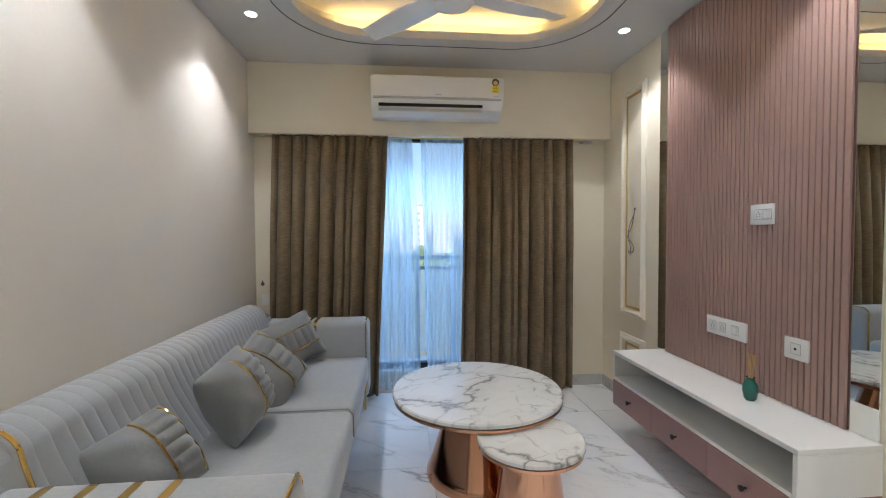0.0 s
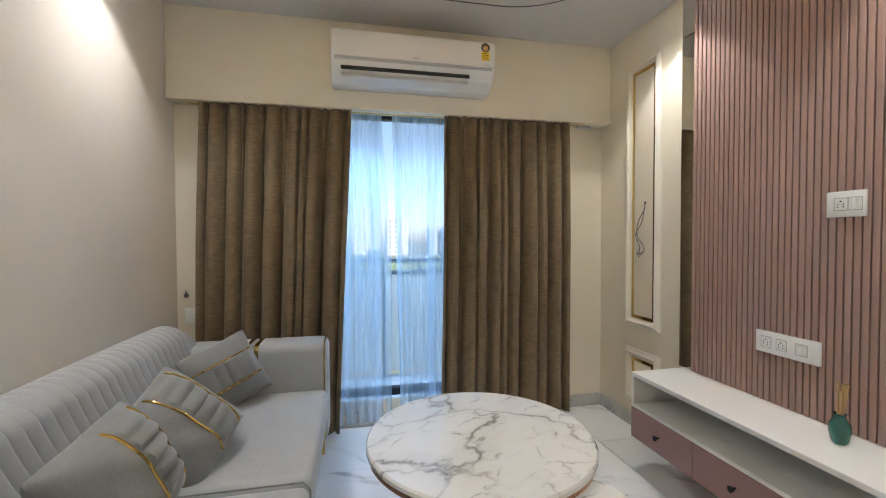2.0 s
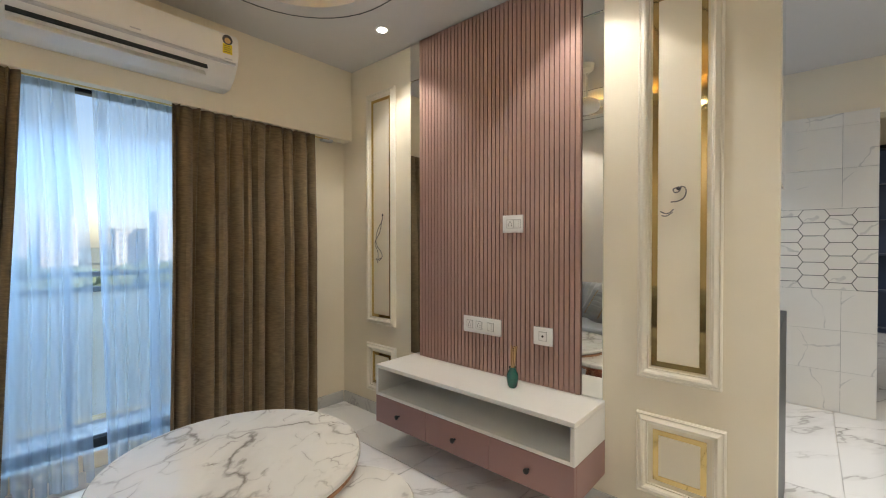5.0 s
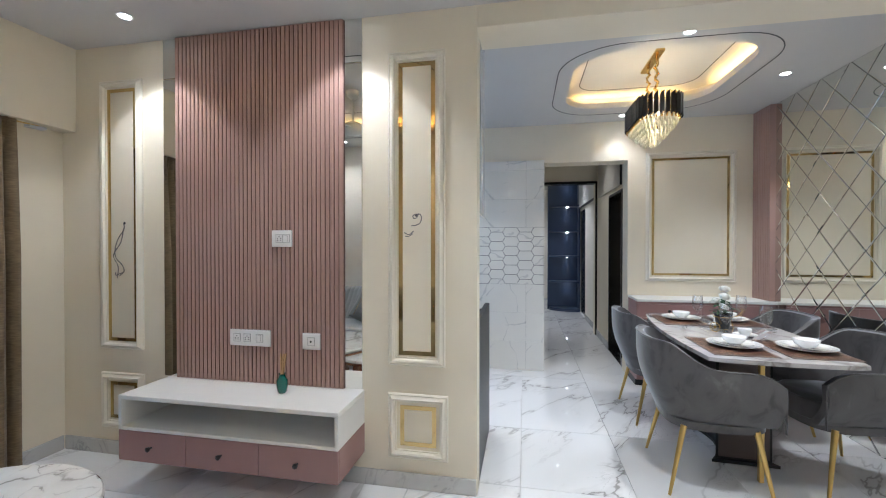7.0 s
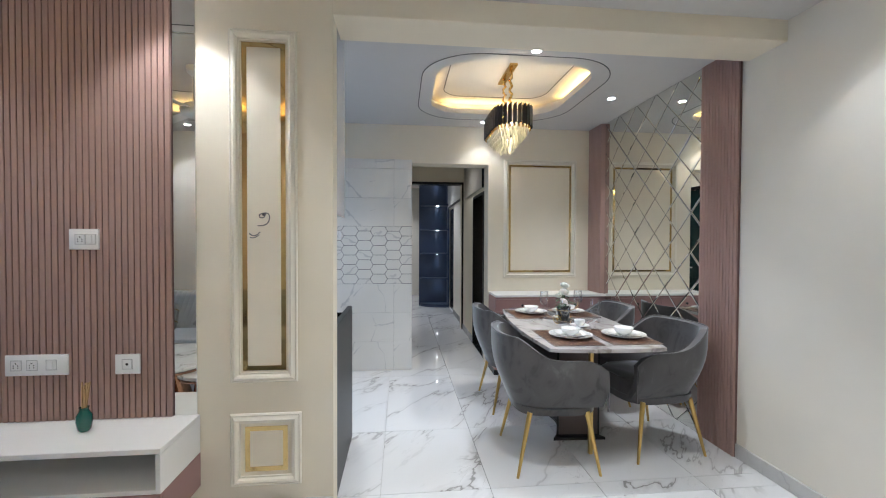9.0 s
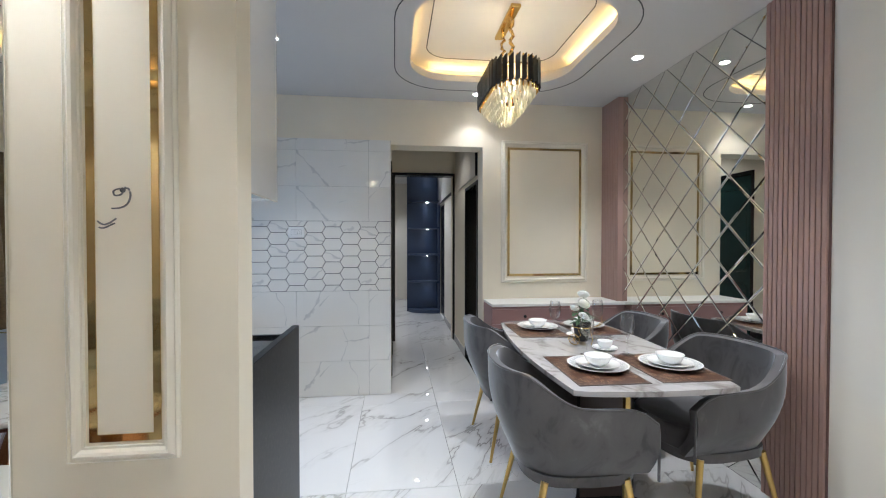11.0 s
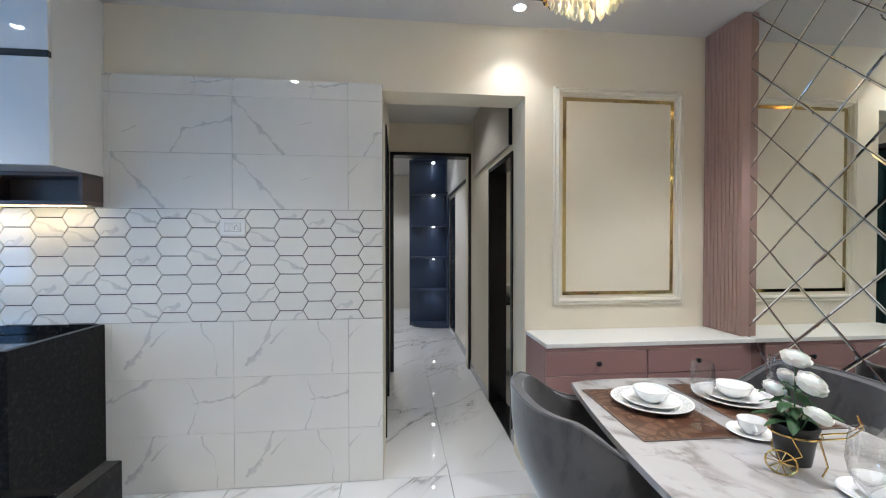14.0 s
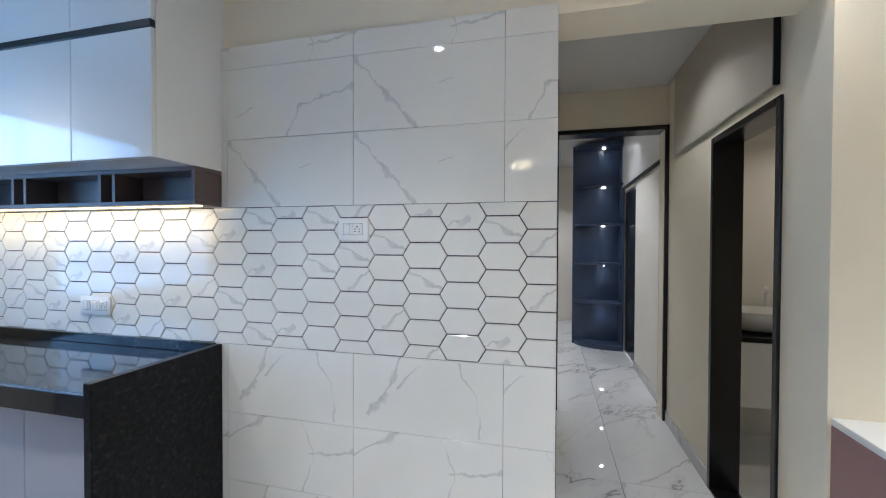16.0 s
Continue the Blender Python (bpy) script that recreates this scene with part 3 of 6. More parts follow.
for ob_name, u0, u1, axis, f0, f1, top in (("door_frame_room", 0.452, 1.30, "x", 6.53, 6.70, 2.262), ("door_frame_bathroom", 4.945, 5.655, "y", 0.325, 0.472, 1.94), ("door_frame_north", 5.09, 5.89, "y", 1.295, 1.43, 2.13)):
    fr = tagged(holder(ob_name, (0, 0, 0), "black polished stone door frame lining the doorway", "door frame"), "", "", "", "structure")
    w = 0.035
    for a, b, c, d in ((u0, u0 + w, 0, top), (u1 - w, u1, 0, top), (u0 + w, u1 - w, top - w, top)):
        part("frame_member", box(f0, f1, a, b, c, d, 0.003) if axis == "x" else box(a, b, f0, f1, c, d, 0.003), M["black_frame"], fr)
part("threshold", box(4.98, 5.62, 0.33, 0.47, 0.0, 0.012, 0.002), M["black_frame"], bpy.data.objects["door_frame_bathroom"])
loft = holder("loft_cabinet", (0, 0, 0), "taupe laminate loft cabinet panel high on the passage wall", "cabinet")
part("panel", box(4.98, 6.33, 0.462, 0.482, 1.985, 2.555, 0.003), M["beige_panel"], loft)
part("edge_trim", box(4.968, 4.979, 0.462, 0.486, 1.985, 2.555, 0.002), M["alu"], loft)
# bathroom
structure("bathroom_walls", wall_with_hole("x", 6.45, 6.5, -1.0, 0.33, -0.01, 2.5, []), M["white_wall"], "pale bathroom wall", "wall")
structure("bathroom_wall_south", wall_with_hole("y", -1.0, -1.1, 4.82, 6.5, -0.01, 2.5, []), M["white_wall"], "pale bathroom wall", "wall")
structure("bathroom_ceiling", box(4.82, 6.5, -1.0, 0.33, 2.45, 2.5), M["ceiling"], "white bathroom ceiling", "ceiling")
vanity = holder("vanity_unit", (6.2, 0.0, 0), "white wall-hung vanity with a dark stone top", "vanity")
part("body", moved(box(-0.24, 0.24, -0.3, 0.3, 0.36, 0.76, 0.004), Matrix.Identity(4)), M["white_lam"], vanity)
part("stone_top", box(-0.25, 0.245, -0.31, 0.31, 0.76, 0.79, 0.003), M["granite"], vanity)
basin = part("wash_basin", lathe([(0.10, 0.0), (0.15, 0.02), (0.20, 0.09), (0.215, 0.135), (0.205, 0.135), (0.185, 0.09), (0.13, 0.03), (0.03, 0.02)], 36), M["porcelain"], None, "white round ceramic bowl basin on the dark vanity top", True)
basin.matrix_basis = Matrix.Translation((6.2, 0.0, 0.792)) @ Matrix.Diagonal((0.95, 1.1, 1, 1))
tagged(basin, "", "basin")
tap = part("basin_tap", tube([(6.38, -0.12, 0.79), (6.38, -0.12, 1.02), (6.34, -0.10, 1.06), (6.27, -0.07, 1.05)], 0.013, 10), M["plastic"], None, "slim tall basin tap beside the bowl", True)
tagged(tap, "", "tap")
# far room
structure("room_wall_south", wall_with_hole("y", 0.43, 0.3, 6.68, 10.7, -0.01, 2.87, [(7.95, 8.68, -0.01, 2.0)]), M["white_wall"], "white wall with a dark doorway", "wall")
structure("room_wall_north", wall_with_hole("y", 2.5, 2.6, 6.68, 10.7, -0.01, 2.87, []), M["white_wall"], "white painted wall", "wall")
structure("room_wall_east", wall_with_hole("x", 10.7, 10.8, 0.3, 2.6, -0.01, 2.87, []), M["white_wall"], "white painted wall", "wall")
structure("room_ceiling", box(6.68, 10.7, 0.3, 2.6, 2.7, 2.75), M["ceiling"], "white ceiling of the far room", "ceiling")
structure("door_2", box(7.96, 8.67, 0.375, 0.41, 0.012, 1.99, 0.002), M["black_frame"], "dark closed door in the far room", "door")
nd = structure("door_1", box(5.13, 5.85, 1.37, 1.405, 0.012, 2.09, 0.002), M["teal_door"], "dark teal panelled door, closed, in the passage", "door")
for z0, z1 in ((0.25, 0.85), (1.0, 1.95)):
    pts = [(x, 1.369, z) for x, z in round_rect(5.24, 5.74, z0, z1, 0.05, 5)]
    part("panel_moulding", tube(pts, 0.011, 8, True), M["teal_door"], nd, "", True)
part("handle", tube([(5.79, 1.37, 1.0), (5.79, 1.33, 1.0), (5.69, 1.33, 1.0)], 0.008, 8), M["plastic"], nd, "metal lever handle", True)
structure("north_recess", box(5.06, 5.92, 1.56, 1.6, 0, 2.2), M["black_frame"], "dark backing behind the closed door", "wall")
ward = holder("overhead_cabinet", (0, 0, 0), "grey overhead cabinet panel in the far room", "cabinet")
part("panel", box(6.75, 8.7, 0.432, 0.452, 2.06, 2.695, 0.003), M["white_lam"], ward)
part("rail", box(6.75, 8.7, 0.432, 0.458, 2.03, 2.06, 0.003), M["alu"], ward)

tower = holder("corner_shelf_tower", (8.95, 0.435, 0), "navy blue curved corner shelf tower with small spot lamps", "shelf unit")


def quarter(r, z0, z1, n=14):
    pts = [(0, 0)] + [(-r * math.sin(radians(90 * k / n)) * 1.0, 0.57 * math.cos(radians(90 * k / n)) * r / r) for k in range(n + 1)]
    return prism(pts, z0, z1)


part("back_panel", box(0.0, 0.02, 0.0, 0.60, 0, 2.66), M["navy"], tower)
part("side_panel", box(-0.32, 0.0, -0.003, 0.015, 0, 2.66), M["navy"], tower)
for z in (0.0, 0.57, 1.08, 1.585, 2.09, 2.60):
    part("shelf", quarter(0.32, z, z + (0.06 if z in (0.0, 2.60) else 0.03)), M["navy"], tower)
part("end_strip", box(-0.02, 0.02, 0.575, 0.60, 0, 2.66, 0.002), M["navy"], tower)
for z in (0.57, 1.08, 1.585, 2.09, 2.60):
    part("spot_lamp", moved(lathe([(0.018, 0), (0.018, 0.008)], 12), Matrix.Translation((-0.12, 0.22, z - 0.009))), M["lamp"], tower, "small lit spot lamp")
    spot("shelf_lamp", (8.95 - 0.12, 0.435 + 0.22, z - 0.012), (8.95 - 0.08, 0.435 + 0.22, z - 1), 0.9, 120, (0.9, 0.95, 1.0), 0.7, 0.01)


# ---- skirting ----
def skirting(x0, x1, y0, y1):
    structure("baseboard", box(x0, x1, y0, y1, 0, 0.088, 0.003), M["skirting"], "grey marble skirting along the wall's foot", "skirting")


skirting(XW, XE - 0.013, YN - 0.012, YN)
skirting(XE - 0.012, XE, 1.757, YN - 0.012)
skirting(XW, XW + 0.012, YS + 0.012, YN - 0.013)
skirting(XW, 2.62, YS, YS + 0.012)
skirting(XD + 0.23, 4.94, 0.46, 0.472)
skirting(5.66, 6.52, 0.46, 0.472)
skirting(6.72, 7.94, 0.43, 0.442)


# ---- downlights ----
def downlight(x, y, z=CEIL):
    d = holder("downlight", (x, y, z), "round white recessed ceiling downlight, lit", "downlight", "ceiling downlights")
    part("trim_ring", lathe([(0.029, -0.001), (0.040, -0.001), (0.040, -0.004), (0.037, -0.007), (0.029, -0.004)], 28, False), M["plastic"], d, "", True)
    part("diffuser", lathe([(0.030, -0.0035), (0.030, -0.001)], 28), M["lamp"], d, "glowing diffuser")


# Includes the unseen living room downlights added as fill.
for cx, cy in LIVING_CANS + DINING_CANS + KITCHEN_CANS:
    downlight(cx, cy)
downlight(7.6, 1.35, 2.7)
downlight(7.9, 0.9, 2.7)


# ---- window, sheers and curtains ----
win = tagged(holder("window_1", (0, 0, 0), "tall sliding window in a black aluminium frame", "window"), "", "", "", "structure")
wx0, wx1, wz0, wz1 = WIN
for a, b, c, d in ((wx0, wx0 + 0.05, wz0, wz1), (wx1 - 0.05, wx1, wz0, wz1), (wx0, wx1, wz1 - 0.05, wz1), (wx0, wx1, wz0, wz0 + 0.05), (0.28, 0.33, wz0, wz1)):
    part("window_frame", box(a, b, 4.50, 4.56, c, d, 0.003), M["alu"], win)
for a, b in ((wx0 + 0.05, 0.28), (0.33, wx1 - 0.05)):
    pn = part("pane", box(a, b, 4.527, 4.531, wz0 + 0.05, wz1 - 0.05), M["pane"], win)
    pn.visible_shadow = False
part("window_sill", box(wx0, wx1, 4.452, 4.50, wz0 - 0.03, wz0 + 0.004, 0.003), M["skirting"], win)
rail = holder("balcony_railing", (0, 0, 0), "dark slate metal balcony railing with frosted glass panels", "railing")
for z in (1.045, 0.94):
    part("rail_bar", box(-0.9, 2.6, 5.38, 5.42, z - 0.018, z + 0.018, 0.004), M["rail"], rail)
for k in range(5):
    part("post", box(-0.70 + 0.73 * k, -0.67 + 0.73 * k, 5.385, 5.415, 0.0, 1.03), M["rail"], rail)
for k in range(4):
    part("glass_panel", box(-0.665 + 0.73 * k, 0.025 + 0.73 * k, 5.396, 5.404, 0.06, 0.92), M["frosted"], rail, "frosted pale glass panel")
structure("balcony_slab", box(-1.0, 2.7, 4.65, 5.5, -0.14, -0.01), M["skirting"], "concrete balcony slab", "balcony")


def drape(x0a, x1a, x0b, x1b, z0, z1, y, folds, depth, gather, seed, amp_top=0.35, sway=0.0):
    """A pleated curtain: x0a..x1a at the top, x0b..x1b at the hem; sway moves its second edge halfway down."""
    rng = random.Random(seed)
    phases = [rng.uniform(0.45, 1.7) for _ in range(folds)]
    total = sum(phases)
    edges, acc = [0.0], 0.0
    for p in phases:
        acc += p / total
        edges.append(acc)
    nu, nv = folds * 14, 36
    bm = bmesh.new()
    rows = []
    drift = [rng.uniform(-1, 1) for _ in range(folds + 1)]
    tall = [rng.uniform(0.15, 1.6) for _ in range(folds + 1)]
    for j in range(nv + 1):
        v = j / nv
        row = []
        for i in range(nu + 1):
            u = i / nu
            f = min(folds - 1, next((k for k in range(folds) if u <= edges[k + 1] + 1e-9), folds - 1))
            s = (u - edges[f]) / (edges[f + 1] - edges[f])
            a = amp_top + (1 - amp_top) * min(1.0, v * 2.5)
            wob = 0.25 * math.sin(3.1 * v + drift[f] * 3)
            blend = 0.5 - 0.5 * math.cos(2 * math.pi * s)
            wave = math.cos(2 * math.pi * s) * (1 + (tall[f] - 1) * blend) + 0.40 * blend * math.cos(4 * math.pi * s + drift[f] * 2 + wob)
            pinch = math.exp(-((s - 0.5) / 0.09) ** 2) * max(0, 1 - v * 9) * 0.8
            yy = y - depth * 0.5 * (a * wave + pinch * 1.1)
            xa = x0a + (x1a - x0a) * u
            xb = x0b + (x1b - x0b) * u
            xx = xa + (xb - xa) * v + 0.012 * drift[f] * v * math.sin(math.pi * s) + gather * math.sin(2 * math.pi * s + wob) * a * 0.5
            xx += sway * u * math.sin(math.pi * min(1.0, v * 1.12)) ** 2
            row.append(bm.verts.new((xx, yy, z1 + (z0 - z1) * v)))
        rows.append(row)
    for ra, rb in zip(rows, rows[1:]):
        for i in range(nu):
            bm.faces.new((ra[i], ra[i + 1], rb[i + 1], rb[i]))
    return bm


def curtain(name, bm, mat, label, thick):
    ob = part(name, bm, mat, None, label, True)
    tagged(ob, "", "curtain", "window curtains")
    if thick:
        s = ob.modifiers.new("thickness", "SOLIDIFY")
        s.thickness = thick
    return ob


curtain("curtain", drape(-0.35, 0.515, -0.40, 0.43, 0.02, 2.0445, 4.377, 9, 0.105, 0.036, 3), M["curtain"], "brown woven pinch-pleat curtain hanging to the floor", 0.003)
curtain("curtain", drape(1.11, 2.005, 1.07, 2.0, 0.02, 2.0445, 4.377, 10, 0.105, 0.036, 8), M["curtain"], "brown woven pinch-pleat curtain hanging to the floor", 0.003)
curtain("sheer_curtain", drape(0.40, 0.706, 0.38, 0.765, 0.03, 2.044, 4.432, 6, 0.040, 0.012, 21, 0.35, 0.03), M["sheer"], "translucent sheer curtain, daylight blue put into its cloth colour", 0)
curtain("sheer_curtain", drape(0.772, 1.14, 0.82, 1.14, 0.03, 2.044, 4.428, 7, 0.040, 0.012, 34), M["sheer"], "translucent sheer curtain, daylight blue put into its cloth colour", 0)
part("curtain_rod", tube([(-0.42, 4.405, 2.052), (2.15, 4.405, 2.052)], 0.012, 8), M["brass"], None, "slim curtain rod under the beam", True)
tagged(bpy.data.objects["curtain_rod"], "", "curtain rod")
hook = holder("tieback_hook", (-0.47, YN, 0.90), "small dark curtain tieback hook on the wall", "hook")
part("hook_arm", tube([(0, 0, 0), (0, -0.03, 0), (0.012, -0.04, 0.008), (0.012, -0.04, 0.03)], 0.005, 8), M["brown_lam"], hook, "", True)
part("hook_base", moved(lathe([(0.014, 0), (0.014, 0.004)], 14), pose(0, 0, 0, 90, 0, 0)), M["brown_lam"], hook)
brk = part("curtain_bracket", box(2.10, 2.19, 4.40, 4.448, 2.030, 2.0455, 0.002), M["grey_plastic"], None, "small white curtain bracket under the beam")
tagged(brk, "", "bracket")


# ---- air conditioner ----
def aircon():
    a = holder("air_conditioner", (0.89, 4.335, 2.292), "white wall-mounted split air conditioner", "air conditioner")
    w = 0.485
    prof = [(0, -0.135), (-0.10, -0.135), (-0.165, -0.09), (-0.215, -0.02), (-0.225, 0.03), (-0.222, 0.12), (-0.20, 0.138), (0, 0.14)]
    bm = bmesh.new()
    ls = [bm.verts.new((-w, y, z)) for y, z in prof]
    rs = [bm.verts.new((w, y, z)) for y, z in prof]
    n = len(prof)
    bm.faces.new(ls)
    bm.faces.new(rs)
    for k in range(n):
        bm.faces.new((ls[k], ls[(k + 1) % n], rs[(k + 1) % n], rs[k]))
    bmesh.ops.bevel(bm, geom=list(bm.edges), offset=0.006, segments=2, affect="EDGES", profile=0.5)
    part("body", bm, M["plastic"], a, "", True)
    part("front_panel", box(-w + 0.012, w - 0.012, -0.232, -0.219, -0.018, 0.128, 0.005, 2), M["plastic"], a, "", True)
    part("panel_seam", box(-w + 0.02, w - 0.02, -0.229, -0.2, -0.031, -0.0195), M["grey_plastic"], a, "pale grey seam strip")
    sl = moved(box(-0.43, 0.33, -0.004, 0.004, -0.016, 0.016), pose(0, -0.190, -0.066, -30, 0, 0))
    part("outlet_slot", sl, M["black"], a, "dark air outlet slot")
    fl = moved(box(-0.43, 0.325, -0.004, 0.006, -0.028, 0.016, 0.004, 2), pose(0, -0.172, -0.098, -42, 0, 0))
    part("louvre", fl, M["plastic"], a, "", True)
    st = part("rating_sticker", box(0.395, 0.445, -0.2338, -0.2325, 0.018, 0.072), M["yellow_sticker"], a, "yellow energy rating sticker")
    for k in range(4):
        part("print_line", box(0.400, 0.440 - 0.008 * (k % 2), -0.2345, -0.2339, 0.026 + 0.011 * k, 0.029 + 0.011 * k), M["black"], st)
    part("rating_dial", moved(lathe([(0.027, 0), (0.027, 0.0015)], 24), pose(0.42, -0.2326, 0.095, 90, 0, 0)), M["joint_dark"], a, "round dark rating dial")
    part("rating_dial_face", moved(lathe([(0.016, 0), (0.016, 0.001)], 24), pose(0.42, -0.2342, 0.090, 90, 0, 0)), M["reed"], a)
    part("maker_mark", box(-0.022, 0.022, -0.2335, -0.2322, -0.006, 0.001), M["grey_plastic"], a, "small grey maker's mark")
    part("model_mark", box(0.405, 0.445, -0.2335, -0.2322, -0.012, -0.006), M["grey_plastic"], a)


aircon()


# ---- ceiling fan ----
def fan():
    f = holder("ceiling_fan", (0.87, 3.06, 0), "pale grey three-blade ceiling fan, at rest", "ceiling fan")
    part("rod", tube([(0, 0, 2.45), (0, 0, CEIL + 0.158)], 0.011, 12), M["plastic"], f, "", True)
    part("canopy", lathe([(0.02, 2.66), (0.055, 2.69), (0.06, CEIL + 0.159)], 24), M["plastic"], f, "", True)
    part("motor", lathe([(0.012, 2.335), (0.06, 2.338), (0.092, 2.355), (0.105, 2.385), (0.10, 2.42), (0.06, 2.445), (0.02, 2.46)], 32), M["plastic"], f, "", True)
    for k in range(3):
        a = 15 + 120 * k
        bm = bmesh.new()
        n = 10
        rows = []
        for i in range(n + 1):
            u = i / n
            r = 0.09 + 0.51 * u
            w = 0.05 + 0.018 * math.sin(math.pi * min(1, u * 1.1))
            rows.append([bm.verts.new((r, s * w, 2.395 + 0.012 * s + dz)) for s, dz in ((-1, 0), (1, 0), (1, 0.006), (-1, 0.006))])
        for p, q in zip(rows, rows[1:]):
            for i in range(4):
                bm.faces.new((p[i], p[(i + 1) % 4], q[(i + 1) % 4], q[i]))
        bm.faces.new(rows[0])
        bm.faces.new(rows[-1])
        part("blade", moved(bm, pose(0, 0, 0, 0, 0, a)), M["plastic"], f, "", True)


fan()


# ---- pendant ----
def pendant():
    p = holder("pendant_lamp", (0.58, 1.72, 0), "small lit pendant of curved warm light strips under a gold plate", "pendant lamp")
    part("ceiling_plate", box(-0.03, 0.03, -0.17, 0.17, CEIL - 0.022, CEIL - 0.0005, 0.004), M["gold"], p, "gold ceiling plate")
    part("rod", tube([(0, 0, 2.39), (0, 0, CEIL - 0.022)], 0.005, 8), M["gold"], p, "", True)
    part("hub", lathe([(0.006, 2.372), (0.022, 2.378), (0.022, 2.400), (0.006, 2.406)], 20), M["gold"], p, "", True)
    for k in range(5):
        a0 = 2 * math.pi * k / 5
        pts = [(0.02 * (6 - q) / 6 * math.cos(a0) + 0.15 * math.sin(q / 6 * 1.35) * math.cos(a0 + 0.18 * q), 0.15 * math.sin(q / 6 * 1.35) * math.sin(a0 + 0.18 * q), 2.39 + 0.035 * math.sin(q * 0.9 + k)) for q in range(7)]
        part("light_strip", tube(pts[2:], 0.0045, 8), M["strip"], p, "glowing curved light strip", True)


pendant()


# ---- television wall ----
def slat_panel(name, origin, along, out, length, count, z0, z1, label, deep=0.0):
    """Fluted panel: a backing board and upright slats."""
    p = tagged(holder(name, (0, 0, 0), label, "wall panel"), "", "", "", "")
    m = Matrix(((along[0], out[0], 0, origin[0]), (along[1], out[1], 0, origin[1]), (0, 0, 1, 0), (0, 0, 0, 1)))
    p.matrix_basis = m
    part("backing", box(0, length, 0.001 - deep, 0.012, z0, z1), M["slat_gap"], p, "groove board painted darker for the shade between slats")
    pitch = length / count
    me = mesh_of("slat", box(0.0025, pitch - 0.0025, 0.0, 0.013, z0, z1, 0.0025, 2), M["slat"])
    for k in range(count):
        piece("slat", me, p, Matrix.Translation((k * pitch, 0.0122, 0)))
    if deep:
        part("side_board", box(-0.004, -0.0005, -deep, 0.025, z0, z1, 0.001), M["slat"], p)
    return p


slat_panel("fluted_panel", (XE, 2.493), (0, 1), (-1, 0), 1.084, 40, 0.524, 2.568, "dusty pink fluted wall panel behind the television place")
for y0, y1 in ((2.389, 2.491), (3.579, 3.672)):
    ms = holder("mirror_strip", (0, 0, 0), "narrow upright mirror strip beside the fluted panel", "mirror", "mirror strips")
    part("mirror", box(XE - 0.012, XE - 0.001, y0, y1, 0.524, 2.326, 0.002), M["mirror"], ms)
    part("mirror", box(XE - 0.012, XE - 0.001, y0, y1, 2.330, 2.570, 0.002), M["mirror"], ms)


def moulding_ring(y0, y1, z0, z1, width, x, mat, name, parent, prof):
    """A mitred frame on a wall facing -x; prof: (inset, height) pairs across its width."""
    bm = bmesh.new()
    rings = []
    for d, h in prof:
        rings.append([bm.verts.new((x - h, y, z)) for y, z in ((y0 + d, z0 + d), (y1 - d, z0 + d), (y1 - d, z1 - d), (y0 + d, z1 - d))])
    for a, b in zip(rings, rings[1:]):
        for k in range(4):
            bm.faces.new((a[k], a[(k + 1) % 4], b[(k + 1) % 4], b[k]))
    return part(name, bm, mat, parent)


PROF = [(0, 0), (0, 0.012), (0.006, 0.018), (0.011, 0.014), (0.016, 0.018), (0.026, 0.028), (0.034, 0.024), (0.039, 0.010), (0.046, 0.010), (0.046, 0.0)]


def wall_frame(name, x, y0, y1, z0, z1, gold, label):
    f = holder(name, (0, 0, 0), label, "wall moulding", "wall mouldings")
    moulding_ring(y0, y1, z0, z1, 0.046, x, M["moulding"], "moulding", f, PROF)
    g0, gw = gold
    moulding_ring(y0 + g0, y1 - g0, z0 + g0, z1 - g0, gw, x, M["gold_mirror"], "gold_inlay", f, [(0, 0), (0, 0.003), (gw, 0.003), (gw, 0)])
    return f


wall_frame("wall_moulding", XE, 1.924, 2.238, 0.670, 2.362, (0.056, 0.022), "tall cream wall moulding with a gold mirror inlay")
wall_frame("wall_moulding", XE, 1.908, 2.240, 0.165, 0.517, (0.066, 0.022), "low square cream moulding with a gold mirror inlay")
wall_frame("wall_moulding", XE, 3.830, 4.145, 0.670, 2.350, (0.05, 0.020), "tall cream wall moulding with a gold mirror inlay")
wall_frame("wall_moulding", XE, 3.826, 4.145, 0.17, 0.520, (0.06, 0.020), "low square cream moulding with a gold mirror inlay")
wall_frame("wall_moulding", XD + 0.008, -0.492, 0.318, 0.966, 2.240, (0.058, 0.020), "large cream wall moulding with a gold mirror inlay")


def smooth_line(pts, n=5):
    """A rounded line through (u, v) pairs."""
    out = []
    for k in range(len(pts) - 1):
        p0, p1, p2, p3 = (Vector(pts[min(len(pts) - 1, max(0, k + d))]) for d in (-1, 0, 1, 2))
        for q in range(n):
            f = q / n
            out.append(0.5 * (2 * p1 + (p2 - p0) * f + (2 * p0 - 5 * p1 + 4 * p2 - p3) * f ** 2 + (3 * p1 - p0 - 3 * p2 + p3) * f ** 3))
    return out + [Vector(pts[-1])]


def cables(name, y, z, pts, label):
    c = holder(name, (XE, y, z), label, "cable")
    for k, line in enumerate(pts):
        fine = smooth_line(line)
        part("wire", tube([(-0.006 - 0.014 * math.sin(math.pi * i / len(fine)), p.x, p.y) for i, p in enumerate(fine)], 0.0026, 6), M["wire"], c, "", True)
    part("hole", moved(lathe([(0.008, 0), (0.008, 0.002)], 12), pose(0, pts[0][0][0], pts[0][0][1], 0, -90, 0)), M["black"], c, "dark cable hole")


